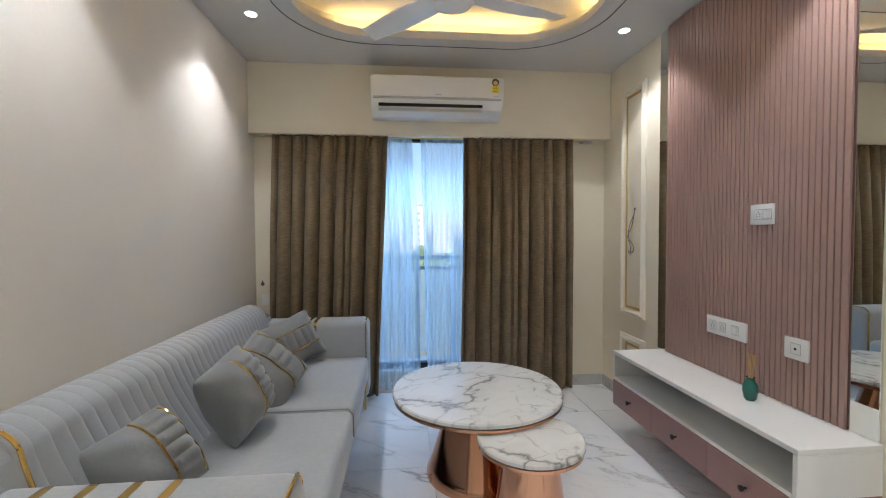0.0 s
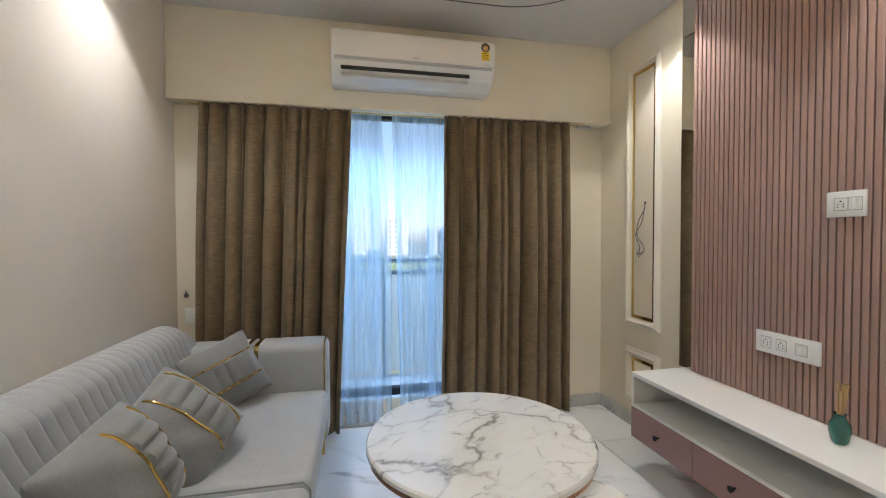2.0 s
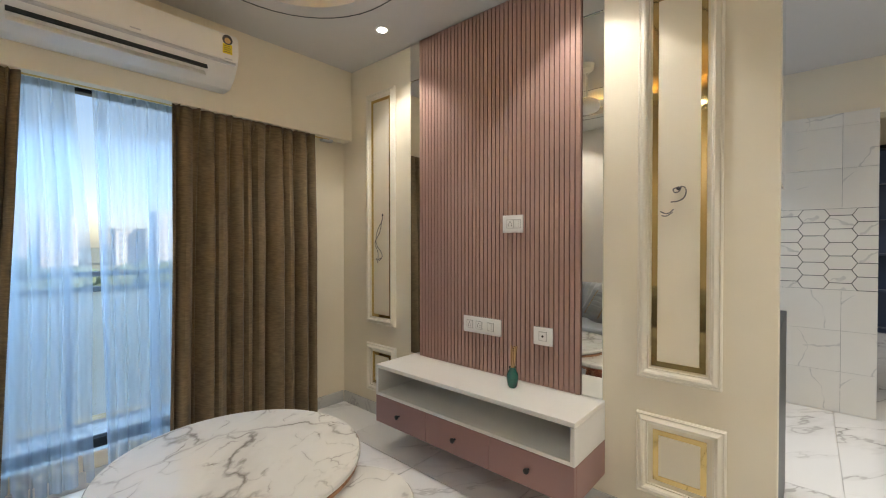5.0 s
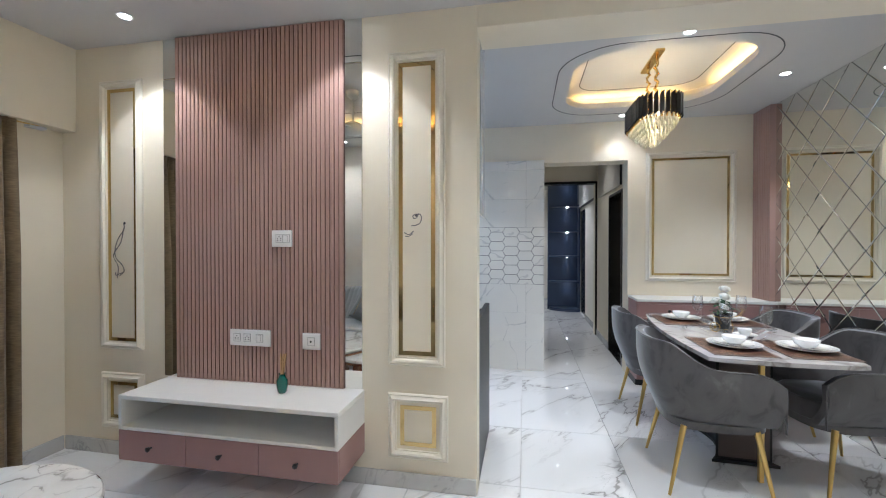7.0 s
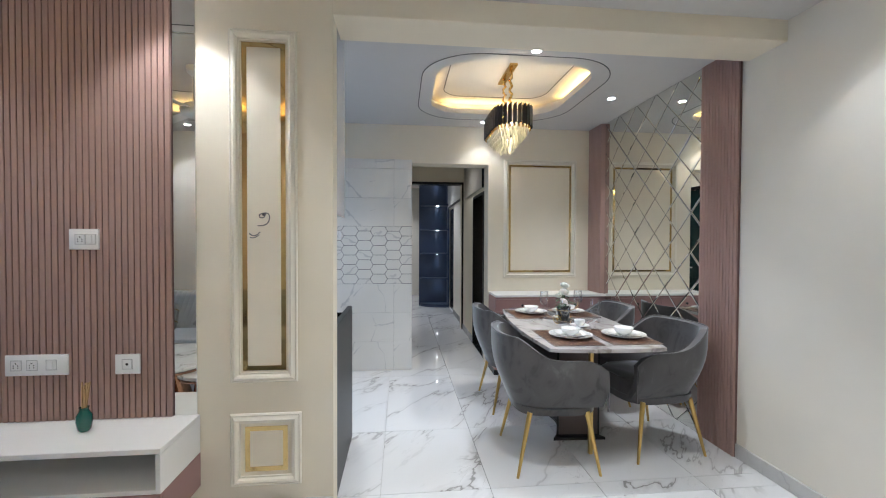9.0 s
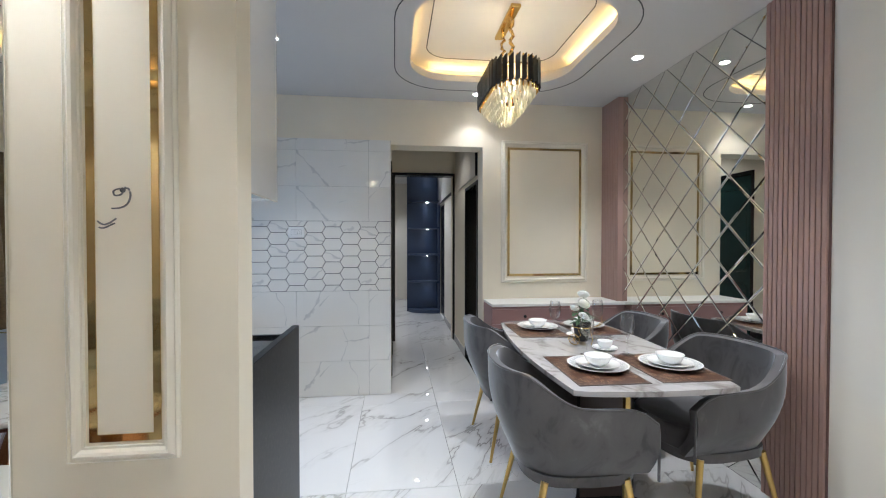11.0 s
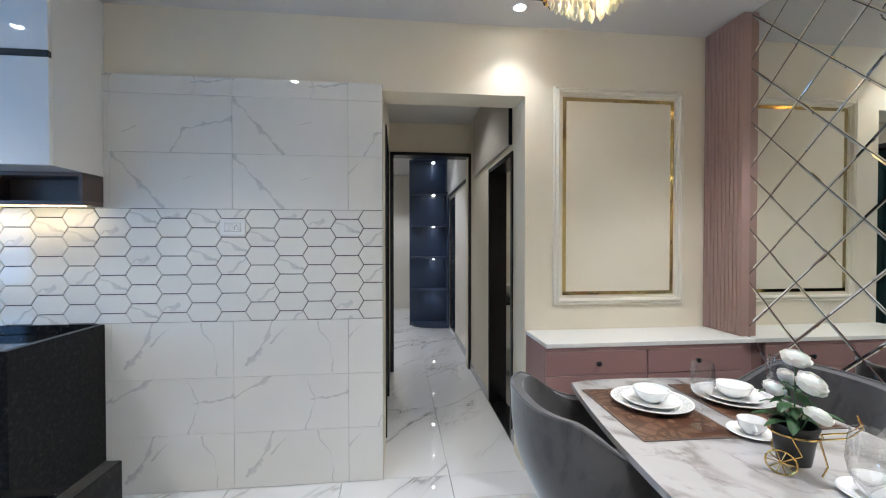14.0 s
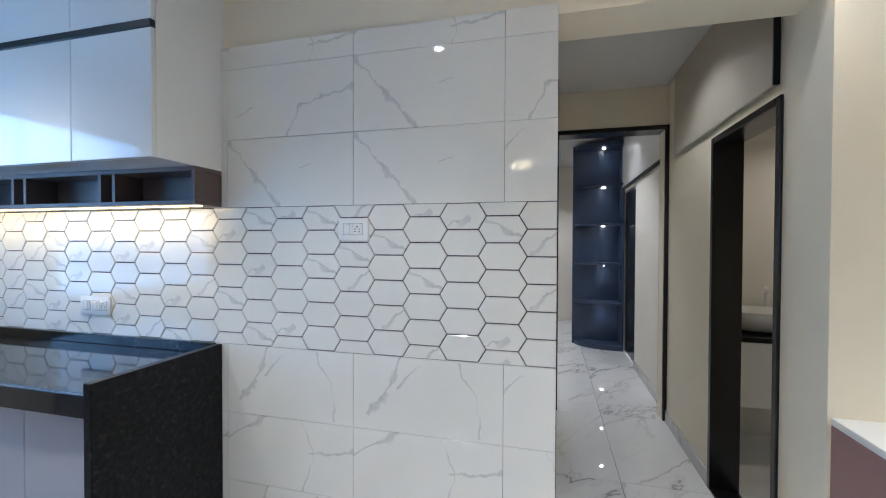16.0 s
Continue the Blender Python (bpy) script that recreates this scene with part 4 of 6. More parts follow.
cables("loose_cable", 2.082, 1.484, [[(0.0, 0.0), (-0.022, 0.004), (-0.032, -0.016), (-0.024, -0.042), (-0.002, -0.054), (0.026, -0.056)], [(0.004, 0.004), (0.016, -0.004), (0.010, -0.018), (-0.006, -0.014), (-0.012, 0.008)], [(0.016, -0.086), (0.028, -0.100), (0.044, -0.104), (0.065, -0.094)], [(0.020, -0.100), (0.040, -0.114), (0.060, -0.112)]], "loose cut cable hanging from the moulded panel")
cables("loose_cable", 3.985, 1.46, [[(-0.012, 0), (-0.02, -0.04), (0.02, -0.10), (0.04, -0.17), (0.03, -0.22), (-0.01, -0.26), (-0.02, -0.30), (0.02, -0.33)], [(-0.012, -0.03), (0.0, -0.12), (0.05, -0.2), (0.02, -0.27), (0.035, -0.345)], [(0.0, -0.31), (0.03, -0.325), (0.045, -0.31)]], "loose cut cable hanging from the moulded panel")


def socket_plate(name, m, w, h, inserts, label):
    """A switch plate facing local -y; inserts: (offset, kind)."""
    s = holder(name, m, label, "wall socket", "wall sockets")
    part("plate", box(-w / 2, w / 2, -0.010, 0, -h / 2, h / 2, 0.003, 2), M["plastic"], s, "", True)
    for dx, kind in inserts:
        ins = part("insert", box(dx - 0.021, dx + 0.021, -0.0125, -0.009, -0.022, 0.022, 0.002), M["porcelain"], s)
        part("seam", box(dx - 0.0228, dx + 0.0228, -0.0106, -0.0095, -0.0238, 0.0238), M["seam"], ins, "thin grey seam")
        if kind == "socket":
            for hx, hz, r in ((0, 0.010, 0.0032), (-0.009, 0.0, 0.0026), (0.009, 0.0, 0.0026), (-0.009, -0.010, 0.0026), (0.009, -0.010, 0.0026)):
                part("pin_hole", moved(lathe([(r, 0), (r, 0.001)], 10), pose(dx + hx, -0.0122, hz, 90, 0, 0)), M["black"], ins)
        elif kind == "jack":
            part("pin_hole", moved(lathe([(0.006, 0), (0.006, 0.001)], 12), pose(dx, -0.0122, 0, 90, 0, 0)), M["black"], ins)
        else:
            part("rocker", moved(box(dx - 0.009, dx + 0.009, -0.016, -0.011, -0.019, 0.019, 0.002), pose(0, 0, 0)), M["plastic"], ins)
    return s


def facing_west(x, y, z):
    return pose(x, y, z, 0, 0, -90)


socket_plate("wall_socket", facing_west(XE - 0.027, 2.863, 1.360), 0.125, 0.095, [(-0.014, "socket"), (0.03, "switch")], "white single socket plate on the fluted panel")
socket_plate("wall_socket", facing_west(XE - 0.027, 3.067, 0.787), 0.262, 0.095, [(-0.084, "socket"), (-0.018, "socket"), (0.062, "switch")], "white double socket plate on the fluted panel")
socket_plate("wall_socket", facing_west(XE - 0.027, 2.683, 0.782), 0.107, 0.093, [(0, "jack")], "white aerial socket plate on the fluted panel")
socket_plate("wall_socket", facing_west(XD - 0.008, 2.097, 1.414), 0.130, 0.090, [(-0.02, "switch"), (0.02, "socket")], "white socket plate on the marble tiles")
socket_plate("wall_socket", facing_west(XD - 0.010, 3.47, 1.05), 0.19, 0.090, [(-0.05, "switch"), (0.01, "switch"), (0.055, "socket")], "white socket plate on the marble tiles")
socket_plate("wall_socket", pose(-0.415, YN, 0.778, 0, 0, 0), 0.125, 0.09, [(0.025, "switch")], "white switch plate beside the curtain")


# ---- television unit ----
def tv_unit():
    u = holder("television_unit", (0, 0, 0), "floating white and dusty pink television unit with three drawers", "tv unit")
    x0, x1, y0, y1 = 1.98, XE - 0.002, 2.380, 3.642
    part("top", box(x0, x1, y0, y1, 0.500, 0.522, 0.002), M["white_lam"], u)
    for a, b in ((y0, y0 + 0.02), (y1 - 0.02, y1)):
        part("side_panel", box(x0, x1, a, b, 0.338, 0.4995, 0.0015), M["white_lam"], u)
    part("shelf_board", box(x0, x1, y0 + 0.0205, y1 - 0.0205, 0.338, 0.356, 0.0015), M["white_lam"], u)
    part("back_board", box(x1 - 0.012, x1, y0 + 0.0205, y1 - 0.0205, 0.3565, 0.4995), M["white_lam"], u)
    part("carcass", box(x0 + 0.018, x1, y0, y1, 0.176, 0.3375, 0.001), M["pink"], u)
    for k, (a, b) in enumerate(((y0, 2.806), (2.806, 3.226), (3.226, y1))):
        d = part("drawer", box(x0, x0 + 0.017, a + 0.0015, b - 0.0015, 0.176, 0.336, 0.0015), M["pink"], u)
        c = (a + b) / 2
        part("knob", moved(lathe([(0.005, 0), (0.005, 0.014), (0.012, 0.018), (0.013, 0.026), (0.004, 0.030)], 16), pose(x0, c, 0.258, 0, -90, 0)), M["black"], d, "small black knob", True)


tv_unit()
vase = holder("reed_vase", (2.18, 2.80, 0.522), "small teal glazed vase holding dry reeds on the television unit", "vase")
part("body", lathe([(0.018, 0), (0.025, 0.010), (0.031, 0.045), (0.029, 0.070), (0.019, 0.086), (0.016, 0.096), (0.020, 0.104), (0.016, 0.104), (0.012, 0.09)], 28), M["teal"], vase, "", True)
rr = random.Random(5)
for k in range(9):
    a = rr.uniform(-0.008, 0.022)
    b = rr.uniform(-0.012, 0.012)
    part("reed", tube([(0.006 * math.cos(k), 0.006 * math.sin(k), 0.03), (b, -a, 0.195 + rr.uniform(-0.012, 0.02))], 0.0036, 6), M["reed"], vase)


# ---- sofa ----
def sofa():
    y0, y1 = 1.99, 4.185
    s = holder("sofa", (0, 0, 0), "grey fabric three-seat sofa with a channelled back and gold piping", "sofa")
    # base
    part("base", box(-0.47, 0.352, y0 + 0.03, y1 - 0.03, 0.13, 0.29, 0.03, 3), M["sofa"], s, "", True)
    # ribbed back: profile from the wall over the top and down the front
    prof = []
    for k in range(7):
        a = radians(180 - 30 * k)
        prof.append((-0.395 + 0.10 * math.cos(a), 0.715 + 0.095 * math.sin(a)))
    prof = [(-0.497, 0.2), (-0.497, 0.5)] + prof + [(-0.272, 0.64), (-0.235, 0.55), (-0.19, 0.45), (-0.15, 0.36)]
    fine = []
    for k in range(len(prof) - 1):
        p0, p1, p2, p3 = (Vector(prof[min(len(prof) - 1, max(0, k + d))]) for d in (-1, 0, 1, 2))
        for q in range(4):
            s1 = q / 4
            fine.append(tuple(0.5 * (2 * p1 + (p2 - p0) * s1 + (2 * p0 - 5 * p1 + 4 * p2 - p3) * s1 ** 2 + (3 * p1 - p0 - 3 * p2 + p3) * s1 ** 3)))
    coarse, prof = prof, fine + [prof[-1]]
    ribs, per = 35, 8
    ya, yb = y0 + 0.175, y1 - 0.215
    bm = bmesh.new()
    rows = []
    for i in range(ribs * per + 1):
        u = i / (ribs * per)
        y = ya + (yb - ya) * u
        bulge = 0.0055 * abs(math.sin(math.pi * u * ribs)) ** 0.55
        row = []
        for j, (px, pz) in enumerate(prof):
            ax, az = prof[max(0, j - 1)]
            bx, bz = prof[min(len(prof) - 1, j + 1)]
            d = math.hypot(bx - ax, bz - az)
            nx, nz = -(bz - az) / d, (bx - ax) / d
            lean = -0.20 * max(0, 0.78 - pz) * min(1.0, u * 10) * min(1.0, (1 - u) * 10 + 0.3)
            row.append(bm.verts.new((px + nx * bulge, y - lean, pz + nz * bulge)))
        rows.append(row)
    for a, b in zip(rows, rows[1:]):
        for j in range(len(prof) - 1):
            bm.faces.new((a[j], a[j + 1], b[j + 1], b[j]))
    bm.faces.new(rows[0])
    bm.faces.new(rows[-1])
    part("backrest", bm, M["sofa"], s, "channel-tufted backrest", True)
    # seat cushions
    for a, b in ((y0 + 0.185, 3.085), (3.09, y1 - 0.222)):
        bm = box(-0.21, 0.385, a, b, 0.285, 0.445, 0.035, 4)
        part("seat_cushion", bm, M["sofa"], s, "", True)
        part("seam", tube([(-0.2, a + 0.012, 0.437), (0.36, a + 0.012, 0.437), (0.383, a + 0.012, 0.41), (0.384, a + 0.012, 0.30)], 0.003, 6), M["pillow"], s)
    # arms with rolled tops
    for a, b, inner in ((y0, y0 + 0.178, 1), (y1 - 0.218, y1, -1)):
        bm = box(-0.475, 0.382, a, b, 0.14, 0.685, 0.045, 5)
        arm = part("arm", bm, M["sofa"], s, "", True)
        stripes = (-0.30, -0.20, -0.10, 0.0, 0.09) if inner == 1 else (-0.02, 0.025)
        for x in stripes:
            w = 0.011
            part("gold_band", box(x - w, x + w, a + 0.045, b - 0.045, 0.6845, 0.6870), M["gold"], arm, "flat gold band")
            yi = b if inner == 1 else a
            part("gold_band", box(x - w, x + w, min(yi, yi + 0.002 * inner), max(yi, yi + 0.002 * inner), 0.45, 0.642), M["gold"], arm, "flat gold band")
            arc = [(yi - inner * 0.045 + inner * 0.0455 * math.cos(radians(q)), 0.641 + 0.0455 * math.sin(radians(q))) for q in range(0, 91, 15)]
            bm = bmesh.new()
            pr = [[bm.verts.new((xx, yy, zz)) for xx in (x - w, x + w)] for yy, zz in arc]
            for p, q in zip(pr, pr[1:]):
                bm.faces.new((p[0], p[1], q[1], q[0]))
            sol = part("gold_band", bm, M["gold"], arm, "flat gold band", True)
        rim = [(0.366, yy, zz) for yy, zz in round_rect(a + 0.004, b - 0.004, 0.16, 0.686, 0.05, 6)]
        part("gold_piping", tube(rim, 0.0045, 8, True), M["gold"], arm, "thin gold piping", True)
    # gold piping at the near end of the back
    part("gold_piping", tube([(px + 0.006, ya + 0.012, pz + 0.004) for px, pz in prof[8:-4]], 0.006, 8), M["gold"], s, "thin gold piping", True)
    part("back_end", moved(prism([(-0.49, 0.3), (-0.15, 0.3), (-0.19, 0.45), (-0.235, 0.55), (-0.28, 0.66), (-0.30, 0.74), (-0.35, 0.80), (-0.42, 0.80), (-0.49, 0.74)], 0, 0.165), Matrix(((1, 0, 0, 0), (0, 0, 1, y0 + 0.012), (0, 1, 0, 0), (0, 0, 0, 1)))), M["sofa"], s)
    part("back_end", moved(prism([(-0.49, 0.3), (-0.15, 0.3), (-0.19, 0.45), (-0.235, 0.55), (-0.28, 0.66), (-0.30, 0.72), (-0.35, 0.76), (-0.42, 0.76), (-0.49, 0.72)], 0, 0.10), Matrix(((1, 0, 0, 0), (0, 0, 1, y1 - 0.216), (0, 1, 0, 0), (0, 0, 0, 1)))), M["sofa"], s)
    for x, y in ((0.33, y1 - 0.05), (0.33, y0 + 0.06), (-0.42, y1 - 0.06), (-0.42, y0 + 0.06)):
        part("leg", tube([(x, y, 0.14), (x + 0.012, y, 0.0)], 0.02, 10, False, 0.011), M["gold"], s, "slim gold leg", True)


sofa()


def pillow(place, size, thick, label, band=0.0):
    p = holder("throw_pillow", place, label, "pillow", "sofa pillows")
    n = 40
    bm = bmesh.new()
    def at(u, v, side):
        edge = max(0.0, (1 - abs(u) ** 2.6) * (1 - abs(v) ** 2.6)) ** 0.54
        pinch = 1 - 0.10 * (1 - abs(v) ** 1.5) * abs(u) ** 2
        pinch2 = 1 - 0.10 * (1 - abs(u) ** 1.5) * abs(v) ** 2
        pleat, du = 0.0, abs(u - band)
        corner = 1 - 0.06 * u * u * v * v
        if side > 0 and du < 0.36:
            pleat = 0.015 * abs(math.sin(v * 3.5 * math.pi)) ** 0.7 * min(1.0, (0.36 - du) / 0.05) * edge
        wr = 0.006 * math.sin(7 * u + 3 * v) * math.sin(5 * v + 2.0) * edge
        return Vector((u * size / 2 * pinch * corner, v * size / 2 * pinch2 * corner, side * (thick / 2 * edge + pleat + wr)))
    for side in (1, -1):
        g = [[bm.verts.new(at(-1 + 2 * i / n, -1 + 2 * j / n, side)) for j in range(n + 1)] for i in range(n + 1)]
        for i in range(n):
            for j in range(n):
                bm.faces.new((g[i][j], g[i + 1][j], g[i + 1][j + 1], g[i][j + 1]))
    bmesh.ops.remove_doubles(bm, verts=bm.verts, dist=0.0005)
    part("cushion", bm, M["pillow"], p, "", True)
    for u in (band - 0.37, band + 0.37):
        part("gold_piping", tube([at(u, -1 + 2 * j / 20, 1) + Vector((0, 0, 0.002)) for j in range(1, 20)], 0.0042, 6), M["gold"], p, "thin gold piping", True)
    return p


def leaning(x, y, z, yaw, lean, spin):
    """A pillow standing on its edge: it faces yaw, leans back, and is spun in its own plane."""
    return Matrix.Translation((x, y, z)) @ pose(0, 0, 0, 0, 0, yaw) @ pose(0, 0, 0, 90 - lean, 0, 0) @ pose(0, 0, 0, 0, 0, spin)


PL = "grey square throw pillow with gold piping, leaning on the sofa"
pillow(leaning(-0.17, 2.44, 0.565, 64, 38, 10), 0.30, 0.22, PL, 0.34)
pillow(leaning(-0.065, 2.87, 0.620, 78, 24, 12), 0.33, 0.21, PL, 0.36)
pillow(leaning(-0.075, 3.28, 0.575, 56, 38, 32), 0.375, 0.20, PL, 0.30)
pillow(leaning(-0.08, 3.83, 0.592, 24, 18, 112), 0.335, 0.18, PL)


# ---- coffee tables ----
def coffee_table(name, x, y, r, top, base_r, waist, label):
    t = holder(name, (x, y, 0), label, "coffee table", "coffee tables")
    part("marble_top", lathe([(r - 0.012, top - 0.030), (r, top - 0.022), (r, top - 0.008), (r - 0.006, top - 0.001), (r - 0.016, top)], 72), M["table_marble"], t, "polished white marble top", True)
    part("rim", lathe([(r - 0.03, top - 0.048), (r - 0.012, top - 0.048), (r - 0.006, top - 0.044), (r - 0.006, top - 0.031), (r - 0.012, top - 0.0305), (r - 0.03, top - 0.0305)], 72), M["rose_gold"], t, "copper-toned rim", True)
    part("underside", lathe([(0.02, top - 0.044), (r - 0.031, top - 0.044), (r - 0.031, top - 0.0306), (0.02, top - 0.0306)], 48), M["brown_lam"], t)
    part("pedestal", lathe([(base_r, 0.0), (base_r, 0.02), (base_r * 0.93, 0.06), (waist + (base_r - waist) * 0.45, top * 0.45), (waist, top - 0.06), (waist, top - 0.0445)], 64), M["rose_gold"], t, "flared polished copper pedestal", True)


coffee_table("coffee_table", 1.015, 3.265, 0.448, 0.46, 0.27, 0.15, "round white marble coffee table on a polished copper pedestal")
coffee_table("side_table", 1.165, 2.805, 0.228, 0.41, 0.165, 0.115, "small round white marble side table on a copper pedestal")


# ---- dining table ----
TC, TA = (3.205, 0.190), -3.0


def table_outline(grow=0.0):
    pts = []
    L, W, we, bow = 0.718 + grow, 0.402 + grow, 0.345 + grow, 0.025
    n = 14
    for k in range(n + 1):
        u = -1 + 2 * k / n
        pts.append((L * u * 0.985, -(we + (W - we) * (1 - u * u))))
    for k in range(1, n):
        v = -1 + 2 * k / n
        pts.append((L + bow * (1 - v * v) - 0.0, we * v * 0.985))
    for k in range(n + 1):
        u = 1 - 2 * k / n
        pts.append((L * u * 0.985, we + (W - we) * (1 - u * u)))
    for k in range(1, n):
        v = 1 - 2 * k / n
        pts.append((-L - bow * (1 - v * v), we * v * 0.985))
    return pts


dt = holder("dining_table", pose(TC[0], TC[1], 0, 0, 0, TA), "boat-shaped dining table with a grey marble top and gold-edged pedestals", "dining table")
part("marble_top", prism(table_outline(), 0.723, 0.745, 0.005), M["dining_marble"], dt, "glossy grey-white marble top", True)
part("apron", prism(table_outline(-0.10), 0.697, 0.7228), M["black"], dt)
def waisted(wx, wy, n=12):
    """Hourglass plan for the pedestal."""
    pts = []
    for k in range(n + 1):
        u = -1 + 2 * k / n
        pts.append((wx * u, -wy * (0.42 + 0.58 * u * u)))
    for k in range(n + 1):
        u = 1 - 2 * k / n
        pts.append((wx * u, wy * (0.42 + 0.58 * u * u)))
    return pts


part("pedestal", prism(waisted(0.25, 0.15), 0.018, 0.6965), M["black"], dt, "waisted glossy black pedestal", True)
part("foot", prism(waisted(0.28, 0.18), 0.0, 0.0175), M["black"], dt)
for e in (-1, 1):
    part("end_panel", box(e * 0.254 - 0.003, e * 0.254 + 0.003, -0.135, 0.135, 0.03, 0.69, 0.001), M["brown_lam"], dt, "dark brown end panel")
    part("brass_post", box(e * 0.46 - 0.013, e * 0.46 + 0.013, -0.013, 0.013, 0.0, 0.6965, 0.003), M["brass"], dt, "slim brass post")


# ---- dining chairs ----
def chair():
    c = holder("dining_chair", (0, 0, 0), "grey velvet tub dining chair with slim gold legs", "chair", "chairs round the table")
    n, m = 44, 10
    def plan(a, out):
        """U-shaped plan, open to +y; a in -1..1."""
        ang = a * 118
        rx, ry = 0.280 + out, 0.300 + out
        if abs(ang) <= 90:
            q = radians(ang)
            sx = math.copysign(abs(math.sin(q)) ** 0.75, q)
            return sx * rx, -abs(math.cos(q)) ** 0.75 * ry
        run = (abs(ang) - 90) / 28
        return math.copysign(rx - 0.012 * run, ang), 0.262 * run
    def top(a):
        s = min(1.0, max(0.0, (abs(a) - 0.34) / 0.44))
        s = s * s * (3 - 2 * s)
        end = max(0.0, (abs(a) - 0.86) / 0.14)
        return 0.808 - 0.125 * s - 0.012 * a * a - 0.060 * end ** 2.5
    bm = bmesh.new()
    outer, inner = [], []
    for i in range(n + 1):
        a = -1 + 2 * i / n
        ot, it = [], []
        for j in range(m + 1):
            v = j / m
            z = 0.385 + (top(a) - 0.385) * v
            flare = 0.055 * v ** 1.3 * (0.35 + 0.65 * max(0, math.cos(radians(a * 118)))) - 0.045 * (1 - v) ** 2 + 0.026 * math.sin(math.pi * v) ** 1.2
            ox, oy = plan(a, flare)
            ix, iy = plan(a, flare - 0.052 + 0.012 * v)
            ot.append(bm.verts.new((ox, oy, z)))
            it.append(bm.verts.new((ix, iy, z + (0.0 if j < m else -0.006))))
        outer.append(ot)
        inner.append(it)
    for i in range(n):
        for j in range(m):
            bm.faces.new((outer[i][j], outer[i + 1][j], outer[i + 1][j + 1], outer[i][j + 1]))
            bm.faces.new((inner[i][j], inner[i][j + 1], inner[i + 1][j + 1], inner[i + 1][j]))
        bm.faces.new((outer[i][m], outer[i + 1][m], inner[i + 1][m], inner[i][m]))
        bm.faces.new((outer[i][0], inner[i][0], inner[i + 1][0], outer[i + 1][0]))
    for e in (0, n):
        for j in range(m):
            bm.faces.new((outer[e][j], outer[e][j + 1], inner[e][j + 1], inner[e][j]))
    rim = []
    for i in range(n + 1):
        a = -1 + 2 * i / n
        flare = 0.055 * (0.35 + 0.65 * max(0, math.cos(radians(a * 118))))
        x, y = plan(a, flare - 0.003)
        rim.append((x, y, top(a) + 0.001))
    for e, first in ((0, True), (-1, False)):
        x, y, z = rim[e]
        down = [(x, y + 0.004, 0.385 + (z - 0.385) * k / 6) for k in range(6)]
        rim = down + rim if first else rim + down[::-1]
    part("tub_back", bm, M["velvet"], c, "curved velvet tub back with arms", True)
    part("piping", tube(rim, 0.0055, 6), M["velvet"], c, "", True)
    seat = [(0.225 * math.copysign(abs(math.sin(q)) ** 0.6, math.sin(q)), 0.005 + (0.245 if math.cos(q) > 0 else 0.225) * math.copysign(abs(math.cos(q)) ** 0.6, math.cos(q))) for q in (2 * math.pi * k / 36 for k in range(36))]
    part("seat", prism(seat, 0.37, 0.485, 0.02), M["velvet"], c, "padded velvet seat", True)
    part("seat_base", prism([(x * 1.08, y * 1.05 - 0.01) for x, y in seat], 0.345, 0.386), M["velvet"], c, "", True)
    for sx in (-1, 1):
        for y0, y1 in ((0.17, 0.235), (-0.17, -0.25)):
            part("leg", tube([(sx * 0.215, y0, 0.36), (sx * 0.262, y1, 0.0)], 0.016, 12, False, 0.008), M["brass"], c, "slim tapered gold leg", True)
    return c


ch = chair()
ch.matrix_basis = pose(2.77, 0.49, 0, 0, 0, 180 - 3)
copy_thing(ch, pose(3.655, 0.455, 0, 0, 0, 180 + 1))
copy_thing(ch, pose(2.88, -0.225, 0, 0, 0, 6))
copy_thing(ch, pose(3.70, -0.215, 0, 0, 0, -2))


# ---- table setting ----
TZ = 0.7452


def on_table(u, v, turn=0):
    p = pose(TC[0], TC[1], TZ, 0, 0, TA) @ Vector((u, v, 0))
    return Matrix.Translation(p) @ pose(0, 0, 0, 0, 0, TA + turn)


def world_on_table(x, y, turn=0, z=0.0):
    return pose(x, y, TZ + z, 0, 0, TA + turn)


